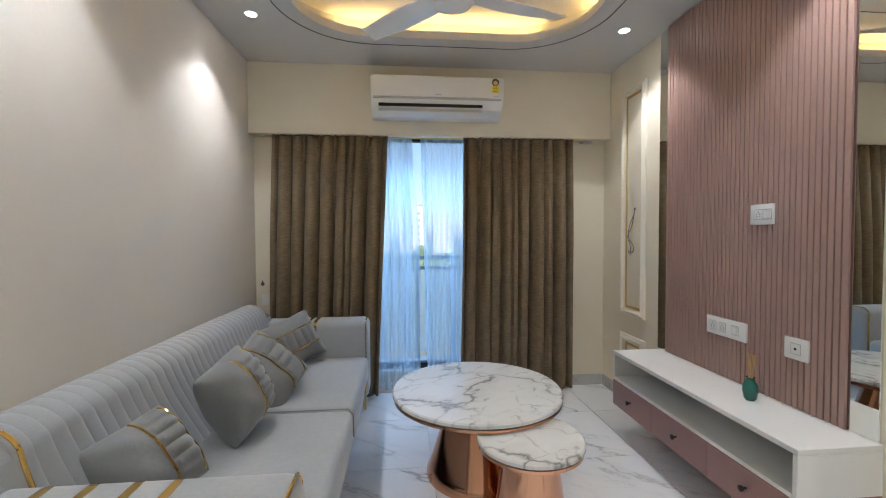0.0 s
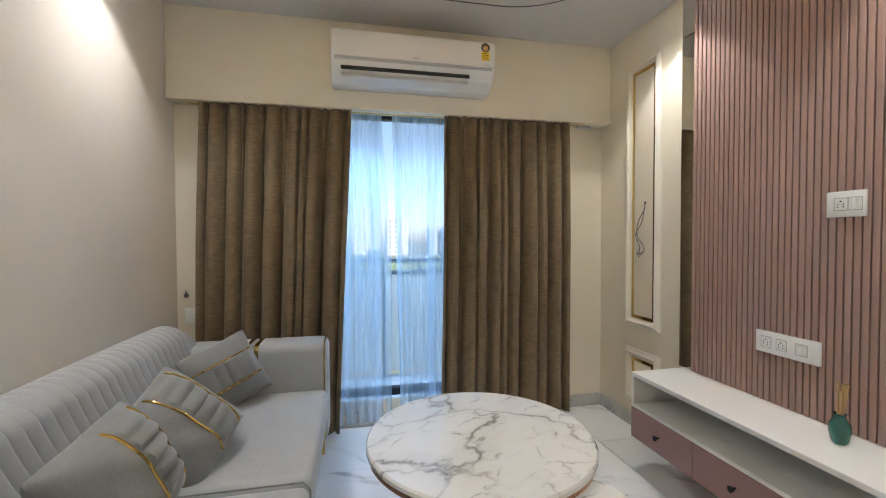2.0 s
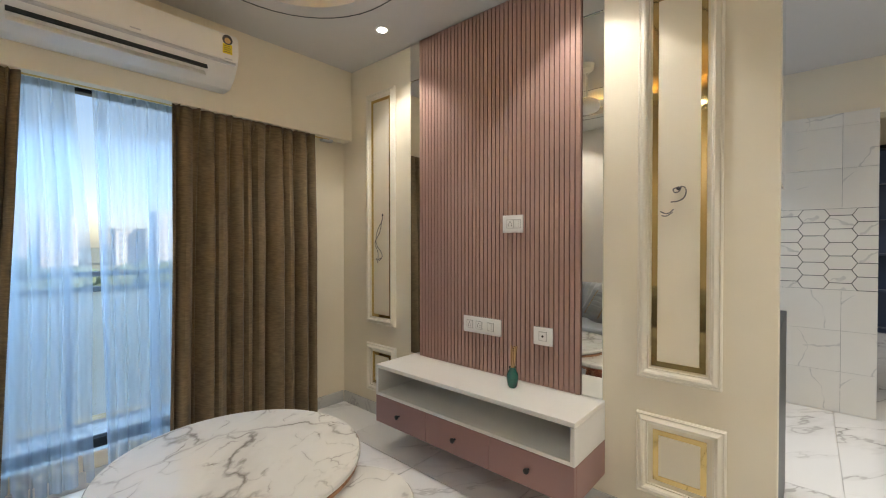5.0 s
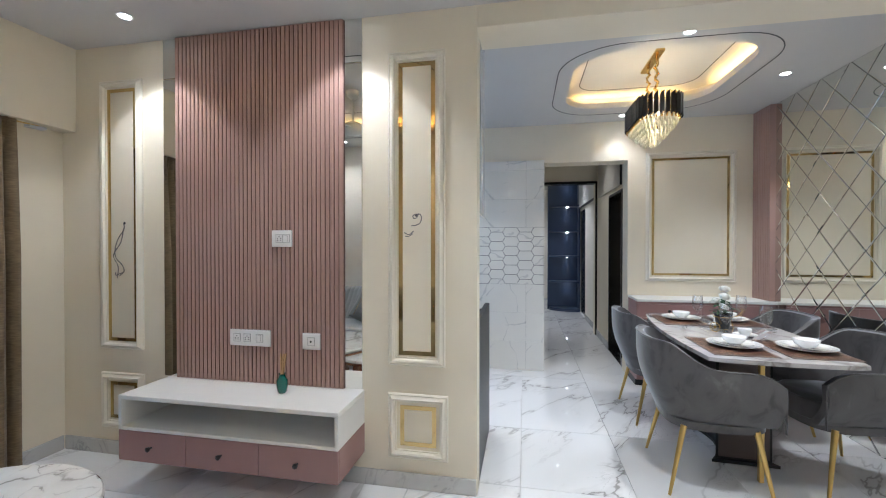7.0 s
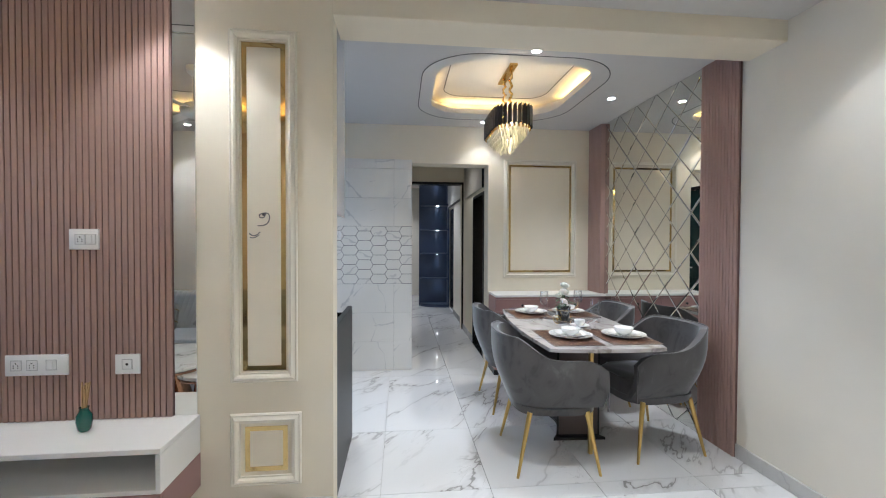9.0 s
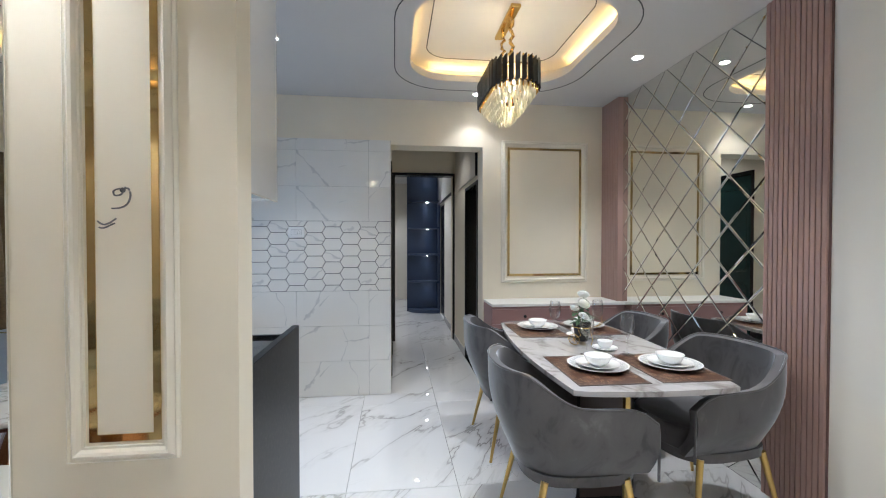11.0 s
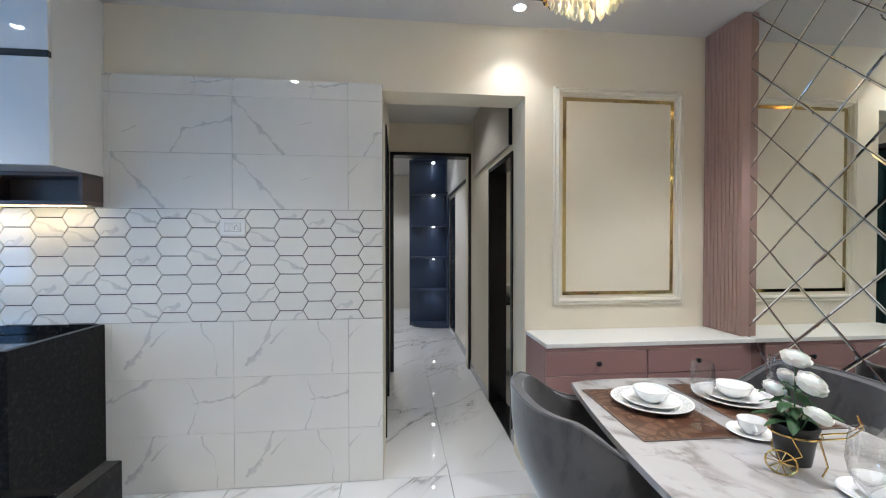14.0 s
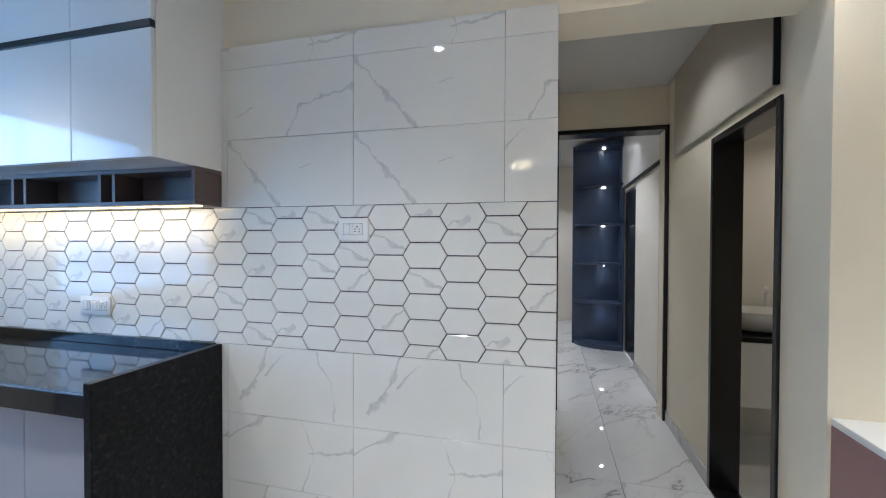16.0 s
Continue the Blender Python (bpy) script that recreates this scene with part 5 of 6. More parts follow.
def placemat_material():
    m = material("brown_cutwork_vinyl", (0.10, 0.045, 0.025), 0.35)
    t = m.node_tree
    v = coords(m)
    warp = noise_node(m, v, 7, 2)
    cells = t.nodes.new("ShaderNodeTexVoronoi")
    cells.feature = "DISTANCE_TO_EDGE"
    cells.inputs["Scale"].default_value = 21
    t.links.new(v, cells.inputs["Vector"])
    tone = t.nodes.new("ShaderNodeTexVoronoi")
    tone.inputs["Scale"].default_value = 21
    t.links.new(v, tone.inputs["Vector"])
    w = t.nodes.new("ShaderNodeTexWave")
    w.wave_type = "RINGS"
    w.inputs["Scale"].default_value, w.inputs["Distortion"].default_value = 62, 2.5
    shift = t.nodes.new("ShaderNodeVectorMath")
    shift.operation = "ADD"
    t.links.new(v, shift.inputs[0])
    t.links.new(tone.outputs["Color"], shift.inputs[1])
    t.links.new(shift.outputs[0], w.inputs["Vector"])
    leafy = maths(m, "GREATER_THAN", tone.outputs["Color"], 0.12)
    stripes = ramp(m, w.outputs["Fac"], [(0.55, (0, 0, 0)), (0.68, (1, 1, 1))])
    inside = maths(m, "GREATER_THAN", cells.outputs["Distance"], 0.09)
    fac = maths(m, "MULTIPLY", maths(m, "MULTIPLY", stripes, leafy), inside)
    fac = maths(m, "MULTIPLY", fac, ramp(m, warp, [(0.35, (0.6, 0.6, 0.6)), (0.6, (1, 1, 1))]))
    colour_in(m, mixed(m, fac, (0.065, 0.024, 0.011), (0.30, 0.18, 0.11)))
    bump(m, fac, 0.3, 0.001)
    return m


M["mat"] = placemat_material()


def plate_material():
    m = material("patterned_porcelain", (0.85, 0.85, 0.83), 0.08, Coat_Weight=0.5)
    v = coords(m)
    sep = m.node_tree.nodes.new("ShaderNodeVectorMath")
    sep.operation = "LENGTH"
    m.node_tree.links.new(v, sep.inputs[0])
    band = ramp(m, sep.outputs["Value"], [(0.098, (0, 0, 0)), (0.102, (1, 1, 1)), (0.128, (1, 1, 1)), (0.132, (0, 0, 0))])
    vo = m.node_tree.nodes.new("ShaderNodeTexVoronoi")
    vo.feature = "DISTANCE_TO_EDGE"
    vo.inputs["Scale"].default_value = 105
    m.node_tree.links.new(v, vo.inputs["Vector"])
    lines = ramp(m, vo.outputs["Distance"], [(0.10, (1, 1, 1)), (0.24, (0, 0, 0))])
    colour_in(m, mixed(m, maths(m, "MULTIPLY", maths(m, "MULTIPLY", band, lines), 0.6), (0.85, 0.85, 0.83), (0.33, 0.36, 0.38)))
    return m


M["plate"] = plate_material()
mats = [(2.765, 0.372, 2), (2.76, 0.01, 2), (3.615, 0.345, 2), (3.635, -0.035, 2)]
for mx, my, turn in mats:
    mm = part("placemat", box(-0.215, 0.215, -0.155, 0.155, 0, 0.0025, 0.001), M["mat"], None, "dark brown cut-pattern placemat on the dining table")
    tagged(mm, "", "placemat", "table setting")
    mm.matrix_basis = world_on_table(mx, my, turn, 0.0004)
    for a, b, c, d in ((-0.2155, 0.2155, -0.1555, -0.149), (-0.2155, 0.2155, 0.149, 0.1555), (-0.2155, -0.209, -0.149, 0.149), (0.209, 0.2155, -0.149, 0.149)):
        part("border", box(a, b, c, d, 0.0, 0.0032, 0.0008), M["brown_lam"], mm)
for px, py in [(2.78, 0.338), (2.765, -0.012), (3.665, 0.312), (3.675, -0.02)]:
    z = TZ + 0.0032
    prof = [(0.06, 0), (0.085, 0.002), (0.134, 0.017), (0.136, 0.020), (0.132, 0.020), (0.085, 0.006), (0.01, 0.005)]
    d = part("dinner_plate", lathe(prof, 48), M["plate"], None, "white porcelain dinner plate with a grey leaf border", True)
    d.matrix_basis = Matrix.Translation((px, py, z))
    tagged(d, "", "plate", "table setting")
    d2 = part("side_plate", lathe([(r * 0.72, h * 0.85) for r, h in prof], 40), M["plate"], None, "smaller white porcelain plate stacked on a dinner plate", True)
    d2.matrix_basis = Matrix.Translation((px, py, z + 0.0065))
    tagged(d2, "", "plate", "table setting")
    b = part("bowl", lathe([(0.026, 0), (0.030, 0.004), (0.050, 0.018), (0.060, 0.040), (0.062, 0.046), (0.058, 0.046), (0.048, 0.022), (0.025, 0.009), (0.004, 0.008)], 40), M["plate"], None, "white porcelain bowl standing on stacked plates", True)
    b.matrix_basis = Matrix.Translation((px, py, z + 0.0115))
    tagged(b, "", "bowl", "table setting")
for gx, gy in [(2.99, 0.288), (2.962, 0.084), (3.468, 0.268), (3.50, -0.03)]:
    g = part("wine_glass", lathe([(0.033, 0), (0.033, 0.002), (0.008, 0.006), (0.004, 0.012), (0.004, 0.085), (0.012, 0.095), (0.030, 0.115), (0.036, 0.145), (0.034, 0.18), (0.030, 0.208), (0.0288, 0.208), (0.0328, 0.18), (0.0345, 0.145), (0.028, 0.117), (0.008, 0.099), (0.001, 0.0985)], 32), M["glass"], None, "clear long-stemmed wine glass on the dining table", True)
    g.matrix_basis = Matrix.Translation((gx, gy, TZ + 0.0032))
    tagged(g, "", "wine glass", "table setting")
for cx, cy, ha in [(3.095, 0.135, -60), (3.415, 0.145, 150)]:
    sc = part("saucer", lathe([(0.035, 0), (0.045, 0.002), (0.068, 0.012), (0.066, 0.014), (0.04, 0.005), (0.004, 0.004)], 36), M["porcelain"], None, "white porcelain saucer on the dining table", True)
    sc.matrix_basis = world_on_table(cx, cy)
    tagged(sc, "", "saucer", "table setting")
    cup = holder("tea_cup", world_on_table(cx, cy, ha, 0.0055), "white porcelain tea cup standing on its saucer", "cup", "table setting")
    part("body", lathe([(0.020, 0), (0.024, 0.004), (0.036, 0.020), (0.040, 0.042), (0.038, 0.042), (0.032, 0.018), (0.004, 0.008)], 32), M["porcelain"], cup, "", True)
    part("handle", tube([(0.036, 0, 0.034), (0.050, 0, 0.036), (0.058, 0, 0.026), (0.050, 0, 0.014), (0.032, 0, 0.014)], 0.0035, 8), M["porcelain"], cup, "", True)


def flowers():
    p = holder("flower_pot", world_on_table(3.225, 0.205, 42), "white artificial roses in a black pot on a gold wheeled stand", "plant")
    part("pot", lathe([(0.032, 0.02), (0.036, 0.022), (0.050, 0.115), (0.053, 0.115), (0.053, 0.122), (0.047, 0.122), (0.034, 0.04), (0.004, 0.038)], 32), M["black"], p, "glossy black pot", True)
    part("stand_ring", tube([(0.054 * math.cos(a), 0.054 * math.sin(a), 0.10) for a in (2 * math.pi * k / 28 for k in range(28))], 0.003, 6, True), M["gold"], p, "thin gold ring", True)
    for sy in (-1, 1):
        wheel = part("wheel", tube([(0.02 + 0.032 * math.cos(a), sy * 0.056, 0.032 + 0.030 * math.sin(a)) for a in (2 * math.pi * k / 24 for k in range(24))], 0.0022, 6, True), M["gold"], p, "gold wire wheel", True)
        for k in range(5):
            a = math.pi * k / 5
            part("spoke", tube([(0.02 - 0.03 * math.cos(a), sy * 0.056, 0.032 - 0.03 * math.sin(a)), (0.02 + 0.03 * math.cos(a), sy * 0.056, 0.032 + 0.03 * math.sin(a))], 0.0013, 5), M["gold"], wheel)
        part("stand_arm", tube([(0.02, sy * 0.056, 0.032), (-0.02, sy * 0.054, 0.06), (0.0, sy * 0.054, 0.10)], 0.002, 6), M["gold"], p)
        part("handle", tube([(-0.05, sy * 0.02, 0.10), (-0.10, sy * 0.02, 0.12), (-0.125, sy * 0.015, 0.15), (-0.115, sy * 0.01, 0.17)], 0.002, 6), M["gold"], p)
    part("axle", tube([(0.02, -0.056, 0.032), (0.02, 0.056, 0.032)], 0.002, 6), M["gold"], p)
    part("front_foot", tube([(-0.05, 0, 0.09), (-0.065, 0, 0.03), (-0.055, 0, 0.002)], 0.002, 6), M["gold"], p)
    rng = random.Random(11)
    heads = [(0.0, -0.018, 0.285, 0.033), (-0.035, 0.048, 0.243, 0.034), (0.02, -0.066, 0.222, 0.025), (-0.05, 0.082, 0.178, 0.029), (0.04, 0.012, 0.205, 0.026)]
    for hx, hy, hz, hr in heads:
        hr *= 0.92
        part("stem", tube([(hx * 0.2, hy * 0.2, 0.10), (hx * 0.7, hy * 0.7, 0.12 + hz * 0.3), (hx, hy, hz - 0.01)], 0.002, 6), M["leaf"], p, "green stem")
        bm = bmesh.new()
        count = 34
        for k in range(count):
            f = (k + 0.5) / count
            polar, az = radians(6 + 108 * f ** 0.8), 2.39996 * k + rng.uniform(-0.15, 0.15)
            wide, tall, rad = hr * (0.34 + 0.34 * f), hr * (0.42 + 0.30 * f), hr * (0.72 + 0.28 * f)
            turn = Matrix.Translation((hx, hy, hz)) @ Matrix.Rotation(az, 4, "Z") @ Matrix.Rotation(polar, 4, "Y")
            ph = rng.uniform(0, 6.28)
            rows = []
            for i in range(5):
                s = i / 4
                row = []
                for q in (-1, -0.5, 0, 0.5, 1):
                    w = wide * q * (0.55 + 0.6 * math.sin(math.pi * (0.15 + 0.6 * s)))
                    lift = 0.10 * hr * s * s + 0.05 * hr * math.sin(ph + 2.6 * q) * s - 0.16 * hr * q * q
                    row.append(bm.verts.new(turn @ Vector(((0.5 - s) * tall * 1.1, w, rad + lift))))
                rows.append(row)
            for ra, rb in zip(rows, rows[1:]):
                for q in range(4):
                    bm.faces.new((ra[q], ra[q + 1], rb[q + 1], rb[q]))
        tip = Matrix.Translation((hx, hy, hz)) @ pose(0, 0, 0, 0, rng.uniform(-38, -12), rng.uniform(-50, 50)) @ Matrix.Diagonal((1.0, 1.0, 0.72, 1)) @ Matrix.Translation((-hx, -hy, -hz))
        part("flower_head", moved(bm, tip), M["petal"], p, "white rose head", True)
    for k in range(26):
        a, h = rng.uniform(0, 6.28), rng.uniform(0.12, 0.21)
        r0, ln = rng.uniform(0.005, 0.035), rng.uniform(0.035, 0.065)
        bm = bmesh.new()
        rows = []
        for i in range(5):
            s = i / 4
            w = 0.013 * math.sin(math.pi * (0.08 + 0.9 * s))
            r, z = r0 + ln * s, h + 0.02 * s - 0.035 * s * s
            rows.append([bm.verts.new((r * math.cos(a) - q * w * math.sin(a), r * math.sin(a) + q * w * math.cos(a), z + 0.003 * (1 - abs(q)))) for q in (-1, 0, 1)])
        for ra, rb in zip(rows, rows[1:]):
            for q in range(2):
                bm.faces.new((ra[q], ra[q + 1], rb[q + 1], rb[q]))
        part("leaf", bm, M["leaf"], p, "", True)


flowers()


# ---- dining sideboard, pink panels and diamond mirror ----
sb = holder("sideboard", (0, 0, 0), "dusty pink sideboard with a white top and black knobs", "sideboard")
part("top", box(4.275, XD + 0.007, -0.676, 0.478, 0.797, 0.82, 0.002), M["white_lam"], sb, "white laminate top")
part("carcass", box(4.30, XD + 0.007, -0.676, 0.478, 0.06, 0.7965, 0.002), M["pink"], sb)
for zi, (z0, z1) in enumerate(((0.655, 0.775), (0.36, 0.651), (0.07, 0.356))):
    for y0, y1 in ((-0.066, 0.477), (-0.612, -0.070)):
        d = part("drawer", box(4.280, 4.299, y0, y1, z0, z1, 0.0015), M["pink"], sb)
        part("knob", moved(lathe([(0.005, 0), (0.005, 0.012), (0.012, 0.016), (0.013, 0.024), (0.004, 0.028)], 16), pose(4.28, (y0 + y1) / 2, (z0 + z1) / 2 + (0.002 if zi == 0 else 0), 0, -90, 0)), M["black"], d, "small black knob", True)
part("fascia", box(4.280, 4.299, -0.612, 0.477, 0.778, 0.7965, 0.001), M["pink"], sb)
part("plinth", box(4.33, XD + 0.007, -0.676, 0.478, 0.0, 0.06), M["black"], sb)
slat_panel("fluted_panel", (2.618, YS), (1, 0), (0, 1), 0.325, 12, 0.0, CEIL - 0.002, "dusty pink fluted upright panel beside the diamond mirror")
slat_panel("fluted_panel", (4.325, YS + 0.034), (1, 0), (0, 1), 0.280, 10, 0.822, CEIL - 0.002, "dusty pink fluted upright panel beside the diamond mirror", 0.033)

dm = holder("diamond_mirror", (0, 0, 0), "large silver mirror covering the wall, crossed by thin diamond lines", "mirror")
part("backing", box(2.943, 4.344, YS + 0.001, YS + 0.010, 0.0, CEIL - 0.002), M["joint_dark"], dm, "dark backing board")


# ---- kitchen ----
def kitchen():
    # counter along the east wall
    k = holder("kitchen_counter", (0, 0, 0), "kitchen base cabinets with a black granite top and end panel", "kitchen counter")
    part("end_panel", box(4.045, XD - 0.011, 2.735, 2.768, 0.0, 0.908, 0.002), M["granite"], k, "speckled black granite end panel")
    part("worktop", box(4.065, XD - 0.011, 2.7685, YN - 0.002, 0.845, 0.866, 0.002), M["granite_top"], k, "polished black granite worktop")
    part("front_edge", box(4.050, 4.064, 2.7685, YN - 0.002, 0.79, 0.866, 0.002), M["granite_top"], k)
    part("upstand", box(XD - 0.030, XD - 0.0105, 2.7685, YN - 0.002, 0.8665, 0.912, 0.002), M["granite_top"], k)
    part("carcass", box(4.11, XD - 0.011, 2.7685, YN - 0.002, 0.10, 0.8445), M["white_lam"], k)
    part("plinth", box(4.16, XD - 0.011, 2.7685, YN - 0.002, 0.0, 0.10), M["black"], k)
    for y0, y1 in ((2.770, 3.11), (3.113, 3.55), (3.553, 4.0), (4.003, 4.44)):
        part("door", box(4.090, 4.109, y0, y1, 0.11, 0.785, 0.002), M["grey_gloss"], k, "glossy lilac-grey door")
    # wall cabinets above it
    u = holder("wall_cabinet", (0, 0, 0), "glossy white wall cabinets with a black handle groove", "wall cabinet", "kitchen wall cabinets")
    part("carcass", box(4.28, XD + 0.007, 2.7355, YN - 0.002, 1.672, CEIL - 0.003, 0.0015), M["white_gloss"], u)
    for y0, y1 in ((2.7355, 3.13), (3.133, 3.62), (3.623, 4.10), (4.103, 4.445)):
        part("door", box(4.260, 4.279, y0, y1, 1.672, 2.142, 0.002), M["white_gloss"], u)
        part("door", box(4.260, 4.279, y0, y1, 2.172, CEIL - 0.003, 0.002), M["white_gloss"], u)
    part("handle_groove", box(4.256, 4.279, 2.7358, YN - 0.004, 2.1425, 2.1715, 0.002), M["black"], u, "black handle profile")
    # open niche box with a lamp strip beneath
    n = holder("open_shelf", (0, 0, 0), "taupe open niche shelf under the wall cabinets", "shelf")
    x0, x1, z0, z1 = 4.447, XD - 0.0105, 1.515, 1.671
    part("bottom", box(x0, x1, 2.7355, YN - 0.002, z0, z0 + 0.018, 0.001), M["brown_lam"], n)
    part("top", box(x0, x1, 2.7355, YN - 0.002, z1 - 0.018, z1, 0.001), M["brown_lam"], n)
    part("back", box(x1 - 0.012, x1, 2.7355, YN - 0.002, z0 + 0.0185, z1 - 0.0185), M["brown_lam"], n)
    for y in (2.7355, 3.16, 3.24, 3.70, 3.78, 4.20, 4.43):
        part("divider", box(x0, x1 - 0.0125, y, y + 0.018, z0 + 0.0185, z1 - 0.0185, 0.001), M["brown_lam"], n)
    part("led_strip", box(x0 + 0.05, x0 + 0.062, 2.76, YN - 0.02, z0 - 0.005, z0 - 0.0005), M["led"], n, "warm light strip")
    area("under_shelf_light", pose(x0 + 0.056, 3.6, z0 - 0.008), 0.012, 1.65, 1.8, (1.0, 0.74, 0.38))
    # counter behind the television wall
    c = holder("kitchen_counter", (0, 0, 0), "black granite counter with a raised end panel beside the wall", "kitchen counter")
    part("end_panel", box(XJ + 0.001, 3.133, 1.756, 1.788, 0.0, 0.908, 0.002), M["granite"], c, "speckled black granite end panel")
    part("worktop", box(XJ + 0.001, 3.10, 1.7885, YN - 0.002, 0.83, 0.852, 0.002), M["granite_top"], c, "polished black granite worktop")
    part("front_edge", box(3.1005, 3.125, 1.7885, YN - 0.002, 0.79, 0.866, 0.002), M["granite_top"], c)
    part("carcass", box(XJ + 0.001, 3.06, 1.7885, YN - 0.002, 0.10, 0.8295), M["white_lam"], c)
    part("plinth", box(XJ + 0.001, 3.0, 1.7885, YN - 0.002, 0.0, 0.10), M["black"], c)
    for y0, y1 in ((1.79, 2.4), (2.403, 3.0), (3.003, 3.7), (3.703, 4.44)):
        part("door", box(3.0605, 3.08, y0, y1, 0.11, 0.785, 0.002), M["grey_gloss"], c, "glossy lilac-grey door")
    w = holder("wall_cabinet", (0, 0, 0), "glossy white wall cabinets above the granite counter", "wall cabinet", "kitchen wall cabinets")
    part("carcass", box(XJ + 0.001, 2.745, 1.757, YN - 0.002, 1.498, CEIL - 0.003, 0.0015), M["white_gloss"], w)
    part("under_trim", box(XJ + 0.001, 2.766, 1.757, 1.760, 1.494, 1.4975), M["beige_panel"], w)
    for y0, y1 in ((1.757, 2.4), (2.403, 3.0), (3.003, 3.7), (3.703, 4.44)):
        part("door", box(2.746, 2.766, y0, y1, 1.498, CEIL - 0.003, 0.002), M["white_gloss"], w)
    kw = tagged(holder("window_2", (0, 0, 0), "kitchen window in a black aluminium frame", "window"), "", "", "", "structure")
    a, b, z0, z1 = KWIN
    for q in ((a, a + 0.04, z0, z1), (b - 0.04, b, z0, z1), (a, b, z1 - 0.04, z1), (a, b, z0, z0 + 0.04), ((a + b) / 2 - 0.02, (a + b) / 2 + 0.02, z0, z1)):
        part("window_frame", box(q[0], q[1], YN + 0.08, YN + 0.13, q[2], q[3], 0.002), M["alu"], kw)
    for q0, q1 in ((a + 0.04, (a + b) / 2 - 0.02), ((a + b) / 2 + 0.02, b - 0.04)):
        pn = part("pane", box(q0, q1, YN + 0.103, YN + 0.107, z0 + 0.04, z1 - 0.04), M["pane"], kw)
        pn.visible_shadow = False


kitchen()


# ---- chandelier ----
def chandelier():
    cx, cy = 3.50, 0.575
    c = holder("chandelier", (cx, cy, 0), "lit oval chandelier with black and gold rods and crystal drops", "chandelier")
    up = CEIL + 0.13
    part("ceiling_plate", box(-0.20, 0.20, -0.03, 0.03, up - 0.022, up - 0.0005, 0.004), M["gold"], c, "gold ceiling plate")
    for s in (-1, 1):
        pts = [(s * 0.10, 0, up - 0.02)] + [(s * (0.10 + 0.012 * math.sin(k * 1.9)), 0.012 * math.cos(k * 1.9), up - 0.03 - 0.022 * k) for k in range(1, 15)] + [(s * 0.10, 0, 2.335)]
        part("chain", tube(pts, 0.011, 8), M["gold"], c, "gold chain", True)
    L, W, zt = 0.31, 0.145, 2.335
    def stadium(L, W, n):
        st = L - W
        per = 4 * st + 2 * math.pi * W
        out = []
        for k in range(n):
            d = per * k / n
            if d < 2 * st:
                out.append((st - d, W, 90))
            elif d < 2 * st + math.pi * W:
                a = math.pi / 2 + (d - 2 * st) / W
                out.append((-st + W * math.cos(a), W * math.sin(a), math.degrees(a)))
            elif d < 4 * st + math.pi * W:
                out.append((-st + (d - 2 * st - math.pi * W), -W, -90))
            else:
                a = -math.pi / 2 + (d - 4 * st - math.pi * W) / W
                out.append((st + W * math.cos(a), W * math.sin(a), math.degrees(a)))
        return out
    black = bmesh.new()
    add_box(black, -0.006, 0.006, -0.0135, 0.0135, -0.075, 0.062)
    for v in black.verts:
        if v.co.z > 0.05 and v.co.y > 0:
            v.co.z += 0.024
        if v.co.z < -0.05 and v.co.y > 0:
            v.co.z += 0.018
    black_me = mesh_of("black_blade", black, M["black"])
    gold_me = mesh_of("gold_rod", moved(lathe([(0.006, 0), (0.006, 0.17), (0.004, 0.174)], 10), Matrix.Translation((0, 0, -0.082))), M["gold"], True)
    for k, (x, y, a) in enumerate(stadium(L, W, 44)):
        piece("black_blade", black_me, c, pose(x, y, zt - 0.045, 0, 0, a))
        piece("gold_rod", gold_me, c, pose(x * 0.955, y * 0.93, zt - 0.052, 0, 0, a))
    for z in (zt - 0.01, zt - 0.10):
        part("ring_frame", tube([(x, y, z) for x, y, _ in stadium(L * 0.94, W * 0.9, 40)], 0.005, 6, True), M["gold"], c, "gold ring frame", True)
    drop = lathe([(0.003, 0.0), (0.011, -0.008), (0.011, -0.062), (0.0025, -0.082)], 6)
    drop_me = mesh_of("crystal_drop", drop, M["crystal"])
    tiers = [(0.27, 0.118, 46, zt - 0.080), (0.235, 0.098, 38, zt - 0.108), (0.195, 0.078, 30, zt - 0.136), (0.15, 0.056, 20, zt - 0.164), (0.10, 0.034, 12, zt - 0.190)]
    rng = random.Random(4)
    for tl, tw, n, z in tiers:
        for x, y, a in stadium(tl, tw, n):
            piece("crystal_drop", drop_me, c, pose(x, y, z + rng.uniform(-0.006, 0.006), 0, 0, a + rng.uniform(-20, 20)))
    for x in (-0.18, -0.06, 0.06, 0.18):
        part("bulb", moved(lathe([(0.004, -0.03), (0.014, -0.022), (0.016, 0.0), (0.008, 0.018)], 14), Matrix.Translation((x, 0, zt - 0.085))), M["bulb"], c, "glowing warm bulb", True)


M["bulb"] = emitter("bulb_glow", (1.0, 0.86, 0.62), 60.0)
chandelier()
lamp = new("chandelier_lamp", bpy.data.lights.new("chandelier_lamp", "POINT"))
lamp.data.energy, lamp.data.color, lamp.data.shadow_soft_size = 2.8, (1.0, 0.80, 0.5), 0.05
lamp.location = (3.50, 0.575, 2.285)


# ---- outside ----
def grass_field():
    # Pale, dull green: distance haze is part of the colour.
    m = paint("haze_tinted_field", (0.22, 0.25, 0.20), 0.9, 0.3)
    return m


